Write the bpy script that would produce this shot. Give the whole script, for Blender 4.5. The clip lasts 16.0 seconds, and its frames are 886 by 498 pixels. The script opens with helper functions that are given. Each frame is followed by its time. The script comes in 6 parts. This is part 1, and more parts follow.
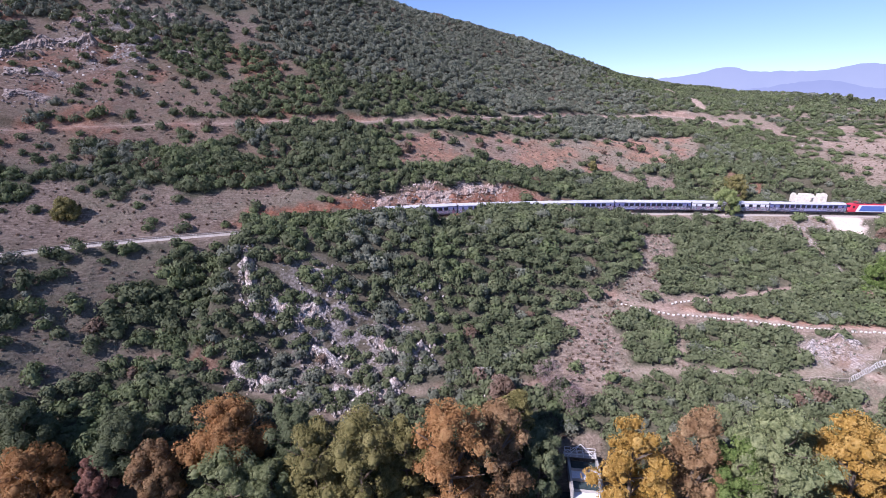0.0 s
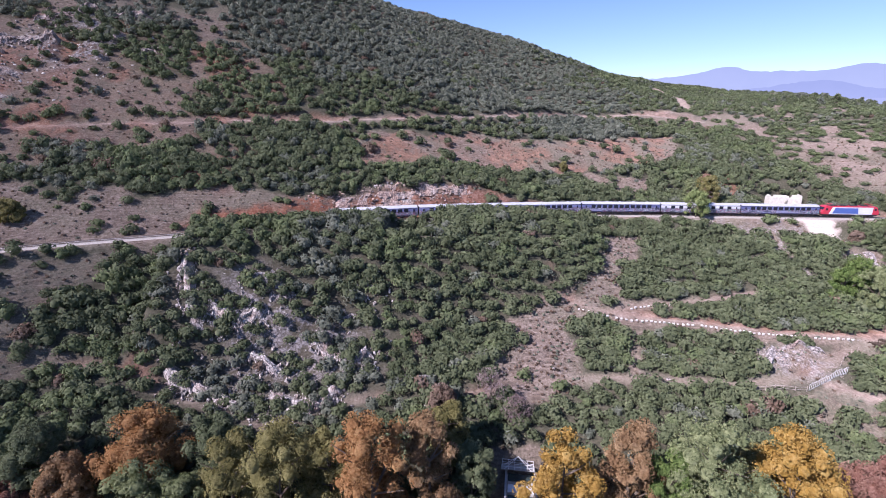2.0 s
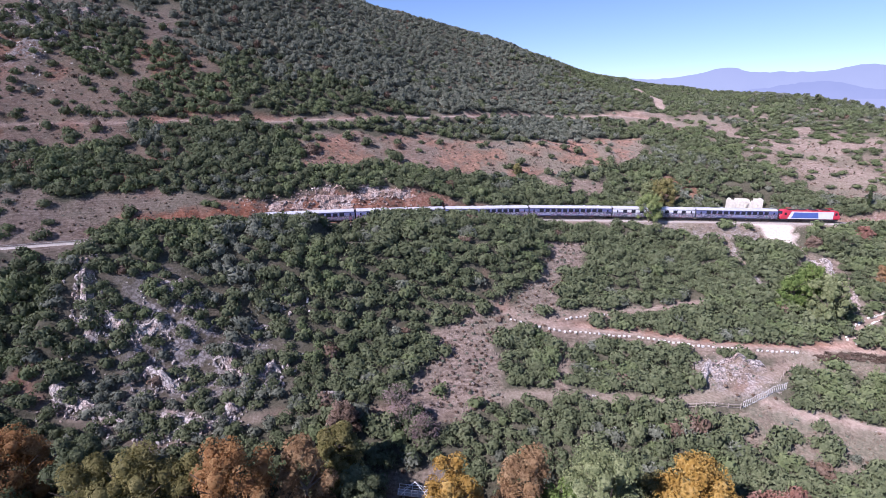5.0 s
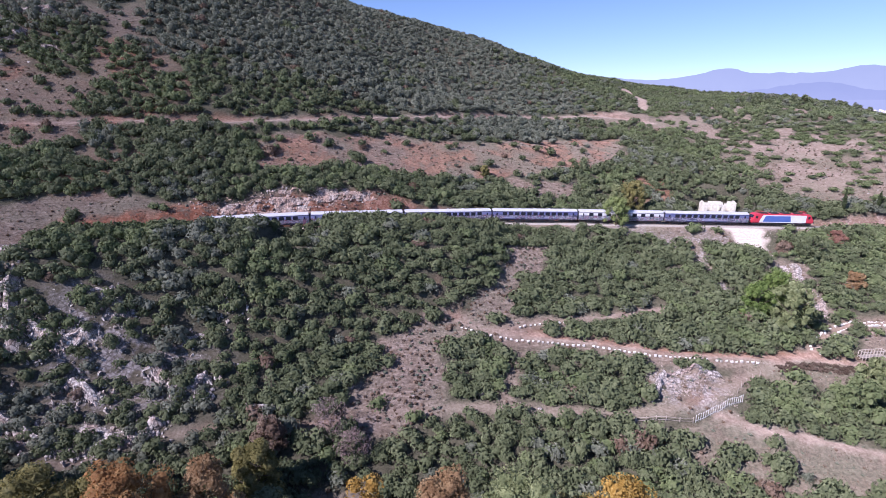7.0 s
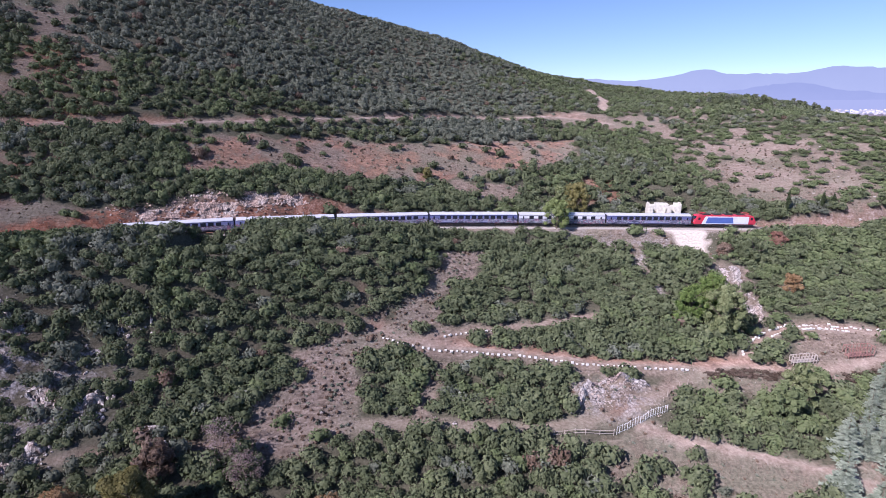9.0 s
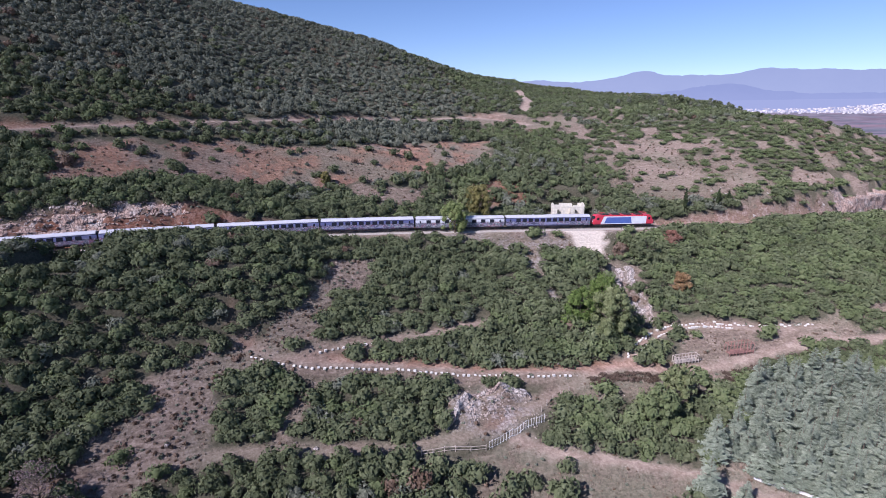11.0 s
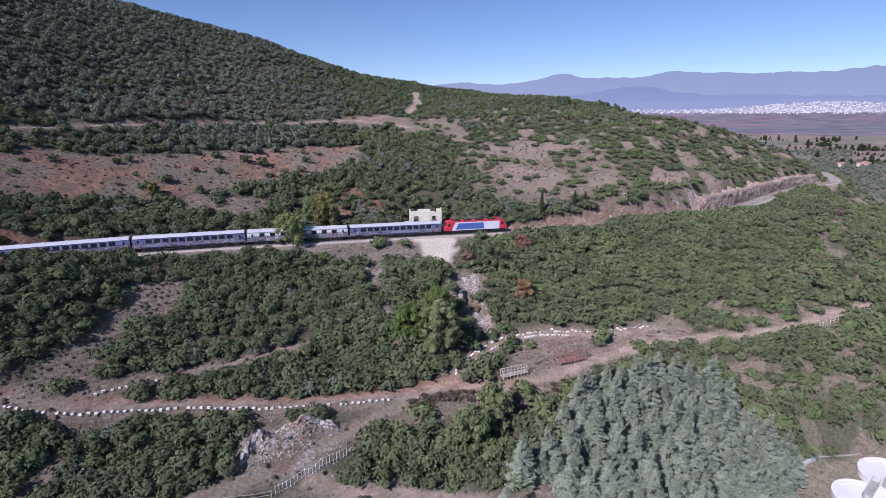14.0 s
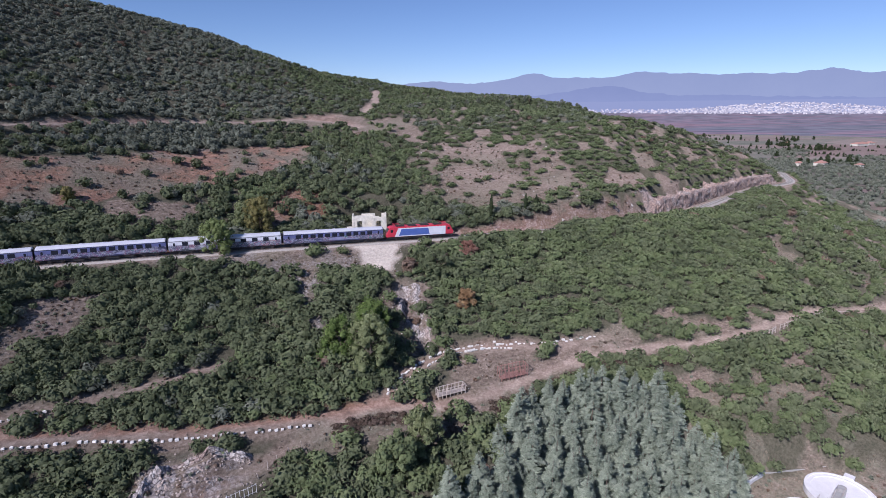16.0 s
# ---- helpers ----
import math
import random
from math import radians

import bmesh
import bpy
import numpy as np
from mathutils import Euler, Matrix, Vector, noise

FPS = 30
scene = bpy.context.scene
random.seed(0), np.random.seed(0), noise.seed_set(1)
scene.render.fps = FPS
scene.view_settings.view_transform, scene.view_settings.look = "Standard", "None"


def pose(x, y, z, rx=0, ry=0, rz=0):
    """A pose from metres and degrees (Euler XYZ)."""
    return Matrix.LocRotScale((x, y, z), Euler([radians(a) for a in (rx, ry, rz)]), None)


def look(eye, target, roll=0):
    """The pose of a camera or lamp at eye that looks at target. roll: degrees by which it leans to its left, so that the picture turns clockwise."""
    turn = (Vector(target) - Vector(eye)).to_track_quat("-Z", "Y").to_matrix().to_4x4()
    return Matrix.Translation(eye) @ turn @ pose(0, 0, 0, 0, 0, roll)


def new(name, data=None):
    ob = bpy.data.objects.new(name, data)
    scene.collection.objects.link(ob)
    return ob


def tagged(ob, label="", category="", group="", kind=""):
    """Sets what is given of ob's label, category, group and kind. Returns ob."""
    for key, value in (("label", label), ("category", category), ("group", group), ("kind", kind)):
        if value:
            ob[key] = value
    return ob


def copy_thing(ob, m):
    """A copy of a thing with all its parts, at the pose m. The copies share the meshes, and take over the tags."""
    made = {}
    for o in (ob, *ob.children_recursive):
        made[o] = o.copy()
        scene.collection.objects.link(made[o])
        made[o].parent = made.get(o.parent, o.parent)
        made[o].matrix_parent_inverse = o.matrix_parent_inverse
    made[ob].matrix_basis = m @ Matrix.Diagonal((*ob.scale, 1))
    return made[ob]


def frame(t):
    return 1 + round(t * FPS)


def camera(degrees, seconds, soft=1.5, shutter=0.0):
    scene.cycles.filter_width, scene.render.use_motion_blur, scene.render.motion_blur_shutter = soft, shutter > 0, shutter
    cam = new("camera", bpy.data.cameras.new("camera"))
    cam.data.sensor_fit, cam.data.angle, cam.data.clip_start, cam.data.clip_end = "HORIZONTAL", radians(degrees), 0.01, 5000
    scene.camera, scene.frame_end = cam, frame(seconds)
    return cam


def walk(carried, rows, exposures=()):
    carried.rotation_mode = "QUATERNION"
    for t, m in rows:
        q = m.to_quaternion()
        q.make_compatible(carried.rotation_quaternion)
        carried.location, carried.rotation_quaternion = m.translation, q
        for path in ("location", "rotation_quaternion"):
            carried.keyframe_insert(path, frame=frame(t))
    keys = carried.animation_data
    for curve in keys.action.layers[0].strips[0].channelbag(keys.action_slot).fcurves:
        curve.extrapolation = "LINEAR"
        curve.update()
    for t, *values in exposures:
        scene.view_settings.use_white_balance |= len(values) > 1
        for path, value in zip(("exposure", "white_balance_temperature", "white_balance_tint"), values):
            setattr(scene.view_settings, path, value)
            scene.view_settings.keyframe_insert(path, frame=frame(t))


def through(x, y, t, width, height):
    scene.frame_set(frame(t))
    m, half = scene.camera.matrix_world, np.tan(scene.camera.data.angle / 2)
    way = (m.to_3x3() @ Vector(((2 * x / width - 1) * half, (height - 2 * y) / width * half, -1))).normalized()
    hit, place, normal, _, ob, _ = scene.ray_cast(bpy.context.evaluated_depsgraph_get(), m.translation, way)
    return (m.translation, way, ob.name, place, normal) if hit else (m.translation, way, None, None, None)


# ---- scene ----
cam = camera(80.6, 16.0, soft=0.8)
METRES, EYE, TILT, LEAN, TURN = 117.0, 65.5, -15.5, 0.0, 0.0
ROWS = [
    (0.0, 0.0, 0.0, 0.0, 0.0, 0.0, -0.0),
    (0.5, 0.026, 0.0072, 0.0019, 0.04, 0.0, -0.04),
    (1.0, 0.052, 0.0151, 0.0035, 0.08, 0.0, -0.06),
    (1.5, 0.0784, 0.0227, 0.0057, 0.1, -0.02, -0.07),
    (2.0, 0.1044, 0.0307, 0.0077, 0.13, -0.04, -0.1),
    (2.5, 0.1307, 0.0389, 0.0094, 0.11, -0.04, -0.1),
    (3.0, 0.1562, 0.0473, 0.0116, 0.12, -0.03, -0.11),
    (3.5, 0.1826, 0.0564, 0.0141, 0.17, -0.03, -0.13),
    (4.0, 0.2085, 0.0659, 0.0166, 0.2, -0.03, -0.15),
    (6.5, 0.3349, 0.1158, 0.0288, 0.22, 0.07, -0.27),
    (7.0, 0.3609, 0.1257, 0.0315, 0.24, 0.06, -0.27),
    (7.5, 0.388, 0.1362, 0.034, 0.2, 0.08, -0.25),
    (8.0, 0.417, 0.1467, 0.0364, 0.03, 0.11, -0.2),
    (10.5, 0.5936, 0.1995, 0.049, -5.09, 0.24, 1.62),
    (11.0, 0.6327, 0.209, 0.0511, -6.25, 0.25, 2.0),
    (11.5, 0.6719, 0.2172, 0.0535, -7.38, 0.23, 2.38),
    (12.0, 0.7115, 0.2252, 0.0552, -8.55, 0.24, 2.75),
    (12.5, 0.7508, 0.2318, 0.0568, -9.89, 0.24, 3.18),
    (13.0, 0.7893, 0.2369, 0.0581, -11.24, 0.2, 3.62),
    (13.5, 0.8262, 0.2423, 0.0596, -12.43, 0.13, 3.94),
    (14.0, 0.8591, 0.2493, 0.0616, -13.41, 0.07, 4.2),
    (14.5, 0.8876, 0.258, 0.0647, -13.8, 0.01, 4.23),
    (15.0, 0.9115, 0.2683, 0.0678, -14.28, -0.05, 4.27),
    (15.5, 0.9313, 0.2802, 0.0712, -15.15, -0.15, 4.46),
    (16.0, 0.9471, 0.2939, 0.0745, -16.26, -0.26, 4.71),
]
walk(cam, [(t, pose(0, 0, EYE, TILT, LEAN, TURN) @ pose(METRES * x, METRES * y, METRES * z, 90 + pitch, roll, yaw)) for t, x, y, z, yaw, pitch, roll in ROWS],
     [(0.0, 0.68, 5800, 31), (8.0, 0.60, 5770, 31), (11.0, 0.34, 5760, 27), (16.0, 0.06, 5700, 24)])

# ---- light ----
SUN_AZ, SUN_EL = -126.0, 39.0          # degrees from +y towards +x, and above the horizon
world = bpy.data.worlds.new("world")
scene.world = world
world.use_nodes = True
wn = world.node_tree
sky = wn.nodes.new("ShaderNodeTexSky")
sky.sky_type, sky.sun_disc = "NISHITA", False
sky.sun_elevation, sky.sun_rotation = radians(SUN_EL), radians(SUN_AZ)
sky.altitude, sky.air_density, sky.dust_density, sky.ozone_density = 2000, 1.0, 0.02, 4.0
wn.links.new(sky.outputs[0], wn.nodes["Background"].inputs[0])
wn.nodes["Background"].inputs[1].default_value = 0.09
sun = new("sun", bpy.data.lights.new("sun", "SUN"))
sun.data.energy, sun.data.angle, sun.data.color = 4.8, radians(0.6), (1.0, 0.95, 0.87)
saz, sel = radians(SUN_AZ), radians(SUN_EL)
SUN_DIR = Vector((math.sin(saz) * math.cos(sel), math.cos(saz) * math.cos(sel), math.sin(sel)))
sun.matrix_world = look(Vector((0, 0, 200)) + SUN_DIR * 100, (0, 0, 200))


# ---- materials ----
class Nodes:
    """A small wrapper to write node trees in a few words."""

    def __init__(self, name, rough=0.9, metal=0.0, spec=0.3):
        self.m = bpy.data.materials.new(name)
        self.m.use_nodes = True
        self.t = self.m.node_tree
        self.b = self.t.nodes["Principled BSDF"]
        self.b.inputs["Roughness"].default_value = rough
        self.b.inputs["Metallic"].default_value = metal
        self.b.inputs["Specular IOR Level"].default_value = spec

    def n(self, kind, **ins):
        node = self.t.nodes.new("ShaderNode" + kind)
        for k, v in ins.items():
            self.put(node.inputs[k.replace("_", " ")], v)
        return node

    def put(self, sock, v):
        if isinstance(v, bpy.types.NodeSocket):
            self.t.links.new(v, sock)
        elif isinstance(v, tuple) and len(v) == 3 and sock.type == "RGBA":
            sock.default_value = (*v, 1)
        else:
            sock.default_value = v

    def pos(self, local=False):
        return self.n("TexCoord").outputs["Object"] if local else self.n("NewGeometry").outputs["Position"]

    def noise(self, scale, detail=4.0, rough=0.6, at=None):
        return self.n("TexNoise", Vector=at or self.pos(), Scale=scale, Detail=detail, Roughness=rough).outputs["Fac"]

    def ramp(self, fac, *stops):
        r = self.n("ValToRGB", Fac=fac)
        el = r.color_ramp.elements
        while len(el) < len(stops):
            el.new(0.5)
        for e, (p, c) in zip(el, stops):
            e.position, e.color = p, (*c, 1)
        return r.outputs["Color"]

    def span(self, fac, a, b, lo=0.0, hi=1.0):
        r = self.n("MapRange", Value=fac)
        for k, v in (("From Min", a), ("From Max", b), ("To Min", lo), ("To Max", hi)):
            r.inputs[k].default_value = v
        return r.outputs[0]

    def mix(self, fac, a, b, kind="MIX"):
        x = self.n("Mix")
        x.data_type, x.blend_type = "RGBA", kind
        self.put(x.inputs[0], fac), self.put(x.inputs[6], a), self.put(x.inputs[7], b)
        return x.outputs[2]

    def math(self, op, a, b=0.0):
        x = self.n("Math")
        x.operation = op
        self.put(x.inputs[0], a), self.put(x.inputs[1], b)
        return x.outputs[0]

    def attr(self, name):
        x = self.n("Attribute")
        x.attribute_name = name
        return x.outputs["Fac"]

    def bump(self, height, strength=0.5, distance=0.1):
        self.put(self.b.inputs["Normal"], self.n("Bump", Height=height, Strength=strength, Distance=distance).outputs[0])

    def done(self, color):
        self.put(self.b.inputs["Base Color"], color)
        return self.m


def plain(name, color, rough=0.7, metal=0.0, vary=0.25, scale=2.0, local=False, spec=0.3):
    """Paint, stone or metal with stains at two scales."""
    k = Nodes(name, rough, metal, spec)
    at = k.pos(local)
    a, b = k.noise(scale, 5, at=at), k.noise(scale * 9, 3, at=at)
    f = k.math("ADD", k.math("MULTIPLY", a, 0.65), k.math("MULTIPLY", b, 0.35))
    dark, light = tuple(c * (1 - vary) for c in color), tuple(min(0.9, c * (1 + vary)) for c in color)
    k.bump(b, 0.25, 0.05)
    return k.done(k.ramp(f, (0.3, dark), (0.7, light)))


def leaves(name, dark, mid, light, through=0.12, patch=0.16):
    """Foliage: every leaf clump has its own tone, and whole plants differ from their neighbours."""
    k = Nodes(name, 0.7, 0, 0.15)
    k.b.inputs["Diffuse Roughness"].default_value = 1.0
    rnd = k.n("NewGeometry").outputs["Random Per Island"]
    big = k.noise(patch, 2)
    grain = k.span(k.noise(0.85, 6, 0.78), 0.32, 0.68, -0.04, 0.56)
    f = k.math("ADD", k.math("ADD", k.math("MULTIPLY", rnd, 0.28), grain), k.span(big, 0.3, 0.7, -0.02, 0.32))
    col = k.ramp(f, (0.12, dark), (0.5, mid), (0.9, light))
    k.done(col)
    tr = k.n("BsdfTranslucent", Color=col)
    sh = k.n("MixShader", Fac=through)
    out = k.t.nodes["Material Output"]
    k.t.links.new(k.b.outputs[0], sh.inputs[1])
    k.t.links.new(tr.outputs[0], sh.inputs[2])
    k.t.links.new(sh.outputs[0], out.inputs[0])
    return k.m


def ground_material():
    k = Nodes("hillside_ground", 0.95, 0, 0.15)
    k.b.inputs["Diffuse Roughness"].default_value = 1.0
    fine, mid, wide = k.noise(1.7, 6, 0.7), k.noise(0.33, 5, 0.65), k.noise(0.05, 3)
    steps = k.n("TexNoise", Vector=k.n("Mapping", Vector=k.pos(), Scale=(0.55, 0.55, 3.2)).outputs[0], Scale=1.0, Detail=5.0, Roughness=0.65).outputs["Fac"]
    tuft = k.math("ADD", k.math("MULTIPLY", fine, 0.45), k.math("MULTIPLY", steps, 0.55))
    grass = k.ramp(tuft, (0.34, (0.085, 0.060, 0.047)), (0.5, (0.20, 0.153, 0.122)), (0.64, (0.36, 0.288, 0.236)))
    grass = k.mix(k.span(wide, 0.42, 0.6, 0, 0.7), grass, k.ramp(fine, (0.32, (0.10, 0.09, 0.06)), (0.68, (0.27, 0.235, 0.18))))
    green = k.ramp(fine, (0.3, (0.095, 0.090, 0.062)), (0.7, (0.25, 0.228, 0.172)))
    col = k.mix(k.math("MULTIPLY", k.attr("green"), k.span(mid, 0.35, 0.6)), grass, green)
    # ground turns dark olive with the density of scrub on it
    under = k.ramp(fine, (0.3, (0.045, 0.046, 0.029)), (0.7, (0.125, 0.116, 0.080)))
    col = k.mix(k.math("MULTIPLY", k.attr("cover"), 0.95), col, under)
    red = k.ramp(k.math("ADD", k.math("MULTIPLY", mid, 0.6), k.math("MULTIPLY", fine, 0.4)),
                 (0.38, (0.10, 0.038, 0.025)), (0.5, (0.26, 0.105, 0.062)), (0.63, (0.45, 0.255, 0.175)))
    col = k.mix(k.math("MULTIPLY", k.attr("red"), k.span(mid, 0.3, 0.5)), col, red)
    cracks = k.n("TexVoronoi", Vector=k.pos(), Scale=0.9)
    cracks.feature = "DISTANCE_TO_EDGE"
    rock = k.ramp(fine, (0.34, (0.13, 0.11, 0.10)), (0.52, (0.33, 0.295, 0.28)), (0.72, (0.56, 0.53, 0.50)))
    rock = k.mix(k.span(cracks.outputs[0], 0.0, 0.12, 0.75, 0.0), rock, (0.10, 0.085, 0.07))
    col = k.mix(k.math("MULTIPLY", k.attr("rock"), k.span(mid, 0.44, 0.54)), col, rock)
    path = k.ramp(k.math("ADD", k.math("MULTIPLY", mid, 0.5), k.math("MULTIPLY", fine, 0.5)),
                  (0.32, (0.15, 0.108, 0.085)), (0.5, (0.285, 0.22, 0.178)), (0.68, (0.47, 0.39, 0.33)))
    path = k.mix(k.math("MULTIPLY", k.attr("red"), 0.75), path, red)
    col = k.mix(k.attr("path"), col, path)
    col = k.mix(k.attr("tip"), col, k.ramp(fine, (0.3, (0.40, 0.35, 0.295)), (0.5, (0.52, 0.46, 0.395)), (0.7, (0.66, 0.59, 0.52))))
    cells = k.n("TexVoronoi", Vector=k.n("Mapping", Vector=k.pos(), Scale=(0.0035, 0.011, 1), Rotation=(0, 0, 0.5)).outputs[0], Scale=1.0)
    fields = k.ramp(k.n("SeparateColor", Color=cells.outputs["Color"]).outputs[0],
                    (0.0, (0.085, 0.095, 0.07)), (0.3, (0.165, 0.11, 0.10)), (0.55, (0.20, 0.16, 0.14)), (0.8, (0.095, 0.105, 0.08)))
    fields = k.mix(0.35, fields, k.ramp(k.noise(0.02, 4), (0.35, (0.065, 0.075, 0.055)), (0.65, (0.20, 0.165, 0.145))))
    col = k.mix(k.attr("fields"), col, fields)
    k.bump(k.math("ADD", k.math("ADD", k.math("MULTIPLY", fine, 0.5), mid), k.math("MULTIPLY", steps, 0.8)), 0.7, 0.5)
    return k.done(col)


def cliff_material(name="fractured_limestone", stain=(0.48, 0.66, 0.65), earth=((0.17, 0.10, 0.075), (0.44, 0.31, 0.25)), tone=1.0):
    """Fractured pale limestone, stained with soil and split by upright cracks."""
    k = Nodes(name, 0.92, 0, 0.2)
    fine, mid = k.noise(2.2, 6, 0.7), k.noise(0.45, 4)
    col = k.ramp(fine, *[(p, tuple(tone * c for c in rgb)) for p, rgb in ((0.32, (0.17, 0.14, 0.125)), (0.5, (0.43, 0.385, 0.355)), (0.68, (0.70, 0.66, 0.62)))])
    col = k.mix(k.span(mid, stain[0], stain[1], 0, stain[2]), col, k.ramp(fine, (0.3, earth[0]), (0.7, earth[1])))
    cracks = k.n("TexVoronoi", Vector=k.n("Mapping", Vector=k.pos(), Scale=(1.3, 1.3, 0.5)).outputs[0], Scale=1.0)
    cracks.feature = "DISTANCE_TO_EDGE"
    col = k.mix(k.span(cracks.outputs[0], 0.0, 0.10, 0.85, 0.0), col, (0.06, 0.05, 0.045))
    k.bump(fine, 0.8, 0.3)
    return k.done(col)


def coach_material(name, upper, lower, ink, spray):
    """Painted steel side with a darker waist band and sprayed graffiti along the lower half."""
    k = Nodes(name, 0.42, 0, 0.45)
    at = k.pos(True)
    z = k.n("SeparateXYZ", Vector=at).outputs["Z"]
    col = k.mix(k.math("GREATER_THAN", z, 2.2), lower, upper)
    col = k.mix(k.math("GREATER_THAN", z, 3.2), col, tuple(c * 0.35 for c in upper))
    for lo, hi in ((2.06, 2.22), (0.9, 1.3)):
        col = k.mix(k.math("MULTIPLY", k.math("GREATER_THAN", z, lo), k.math("LESS_THAN", z, hi)), col, tuple(c * 0.5 for c in upper))
    rnd = k.math("MULTIPLY", k.n("ObjectInfo").outputs["Random"], 60.0)
    moved = k.n("VectorMath")
    k.put(moved.inputs[0], at), k.put(moved.inputs[1], k.n("CombineXYZ", X=rnd, Y=0.0, Z=rnd).outputs[0])
    v = moved.outputs[0]
    where = k.n("TexNoise", Vector=k.n("Mapping", Vector=v, Scale=(0.24, 0.0, 0.25)).outputs[0], Scale=1.0, Detail=1.0)
    reach = k.math("MULTIPLY", k.span(where.outputs["Fac"], 0.36, 0.42), k.span(z, 2.6, 2.3))
    fill = k.n("TexNoise", Vector=k.n("Mapping", Vector=v, Scale=(0.55, 0.0, 0.8)).outputs[0], Scale=1.0, Detail=3.0, Distortion=1.5)
    paint = k.ramp(fill.outputs["Fac"], (0.40, ink), (0.47, (0.42, 0.43, 0.50)), (0.52, (0.09, 0.10, 0.22)), (0.57, (0.30, 0.06, 0.09)), (0.62, (0.55, 0.56, 0.62)), (0.67, (0.06, 0.20, 0.17)))
    line = k.n("TexNoise", Vector=k.n("Mapping", Vector=v, Scale=(1.5, 0.0, 1.3)).outputs[0], Scale=1.0, Detail=2.0, Distortion=2.2)
    edge = k.span(k.math("ABSOLUTE", k.math("SUBTRACT", line.outputs["Fac"], 0.5)), 0.05, 0.025)
    paint = k.mix(k.math("MULTIPLY", edge, 0.85), paint, ink)
    col = k.mix(k.math("MULTIPLY", reach, spray), col, paint)
    dirt = k.noise(0.9, 5, at=at)
    return k.done(k.mix(k.span(dirt, 0.45, 0.8, 0, 0.4), col, (0.12, 0.11, 0.10)))


GROUND = ground_material()
OAK = leaves("oak_scrub_leaves", (0.058, 0.072, 0.038), (0.112, 0.134, 0.067), (0.196, 0.220, 0.119))
LENTISK = leaves("bright_scrub_leaves", (0.082, 0.108, 0.046), (0.136, 0.169, 0.076), (0.208, 0.242, 0.118))
OLIVE = leaves("grey_scrub_leaves", (0.078, 0.088, 0.062), (0.152, 0.166, 0.120), (0.260, 0.276, 0.210))
DRY = leaves("dry_bush_twigs", (0.085, 0.055, 0.035), (0.17, 0.115, 0.08), (0.30, 0.225, 0.175), 0.15)
TWIG = leaves("bare_pinkish_twigs", (0.11, 0.075, 0.07), (0.24, 0.175, 0.165), (0.40, 0.32, 0.30), 0.1)
BRUSH = leaves("dark_dry_brush", (0.055, 0.038, 0.027), (0.105, 0.075, 0.056), (0.17, 0.125, 0.098), 0.1)
RUST = leaves("rust_leaves", (0.15, 0.075, 0.03), (0.34, 0.18, 0.07), (0.50, 0.32, 0.145), 0.3, 0.5)
AMBER = leaves("amber_leaves", (0.18, 0.105, 0.022), (0.39, 0.24, 0.055), (0.56, 0.40, 0.14), 0.3, 0.5)
BROWN = leaves("brown_leaves", (0.14, 0.08, 0.04), (0.29, 0.18, 0.09), (0.44, 0.32, 0.18), 0.3, 0.5)
OCHRE = leaves("ochre_green_leaves", (0.09, 0.085, 0.03), (0.21, 0.192, 0.07), (0.37, 0.335, 0.145), 0.3, 0.5)
LIME = leaves("yellow_green_leaves", (0.09, 0.12, 0.04), (0.21, 0.26, 0.095), (0.36, 0.41, 0.18), 0.3, 0.5)
SAGE = leaves("sage_green_leaves", (0.075, 0.095, 0.042), (0.19, 0.22, 0.10), (0.35, 0.38, 0.20), 0.3, 0.5)
FRESH = leaves("fresh_green_leaves", (0.045, 0.075, 0.018), (0.125, 0.185, 0.05), (0.26, 0.33, 0.11), 0.3, 0.5)
WINE = leaves("wine_red_leaves", (0.15, 0.065, 0.045), (0.29, 0.15, 0.11), (0.42, 0.27, 0.21), 0.3, 0.5)
CEDAR = leaves("blue_cedar_needles", (0.078, 0.096, 0.066), (0.20, 0.232, 0.170), (0.35, 0.388, 0.295), 0.12, 0.35)
CYPRESS = leaves("cypress_needles", (0.015, 0.024, 0.010), (0.035, 0.05, 0.02), (0.07, 0.085, 0.04), 0.1)
STRAW = leaves("dry_grass_blades", (0.14, 0.11, 0.075), (0.27, 0.215, 0.16), (0.42, 0.35, 0.275), 0.3)
BARK = plain("bark", (0.16, 0.125, 0.095), 0.95, 0, 0.4, 3)
CLIFF = cliff_material()
CRAGROCK = cliff_material("weathered_mauve_crag", (0.35, 0.6, 0.7), ((0.12, 0.075, 0.06), (0.34, 0.245, 0.205)), 0.78)
CUTFACE = cliff_material("pink_cutting_rock", (0.28, 0.55, 0.75), ((0.21, 0.115, 0.082), (0.58, 0.40, 0.31)))
STONE = plain("pale_limestone", (0.46, 0.425, 0.385), 0.9, 0, 0.35, 1.2)
SCREE = plain("dull_brown_scree", (0.21, 0.17, 0.15), 0.95, 0, 0.5, 1.6)
RUBBLE = plain("pale_pink_rubble", (0.40, 0.33, 0.285), 0.92, 0, 0.35, 1.4)
BLOCK = plain("whitewashed_stone", (0.72, 0.69, 0.64), 0.85, 0, 0.2, 2.5)
BALLAST = plain("ballast_gravel", (0.40, 0.36, 0.32), 0.95, 0, 0.35, 3.0)
RAIL = plain("rail_steel", (0.22, 0.17, 0.14), 0.5, 0.6, 0.3, 4)
SLEEPER = plain("concrete_sleeper", (0.38, 0.36, 0.33), 0.9, 0, 0.25, 4)
PLASTER = plain("weathered_cream_plaster", (0.66, 0.62, 0.53), 0.9, 0, 0.25, 1.5)
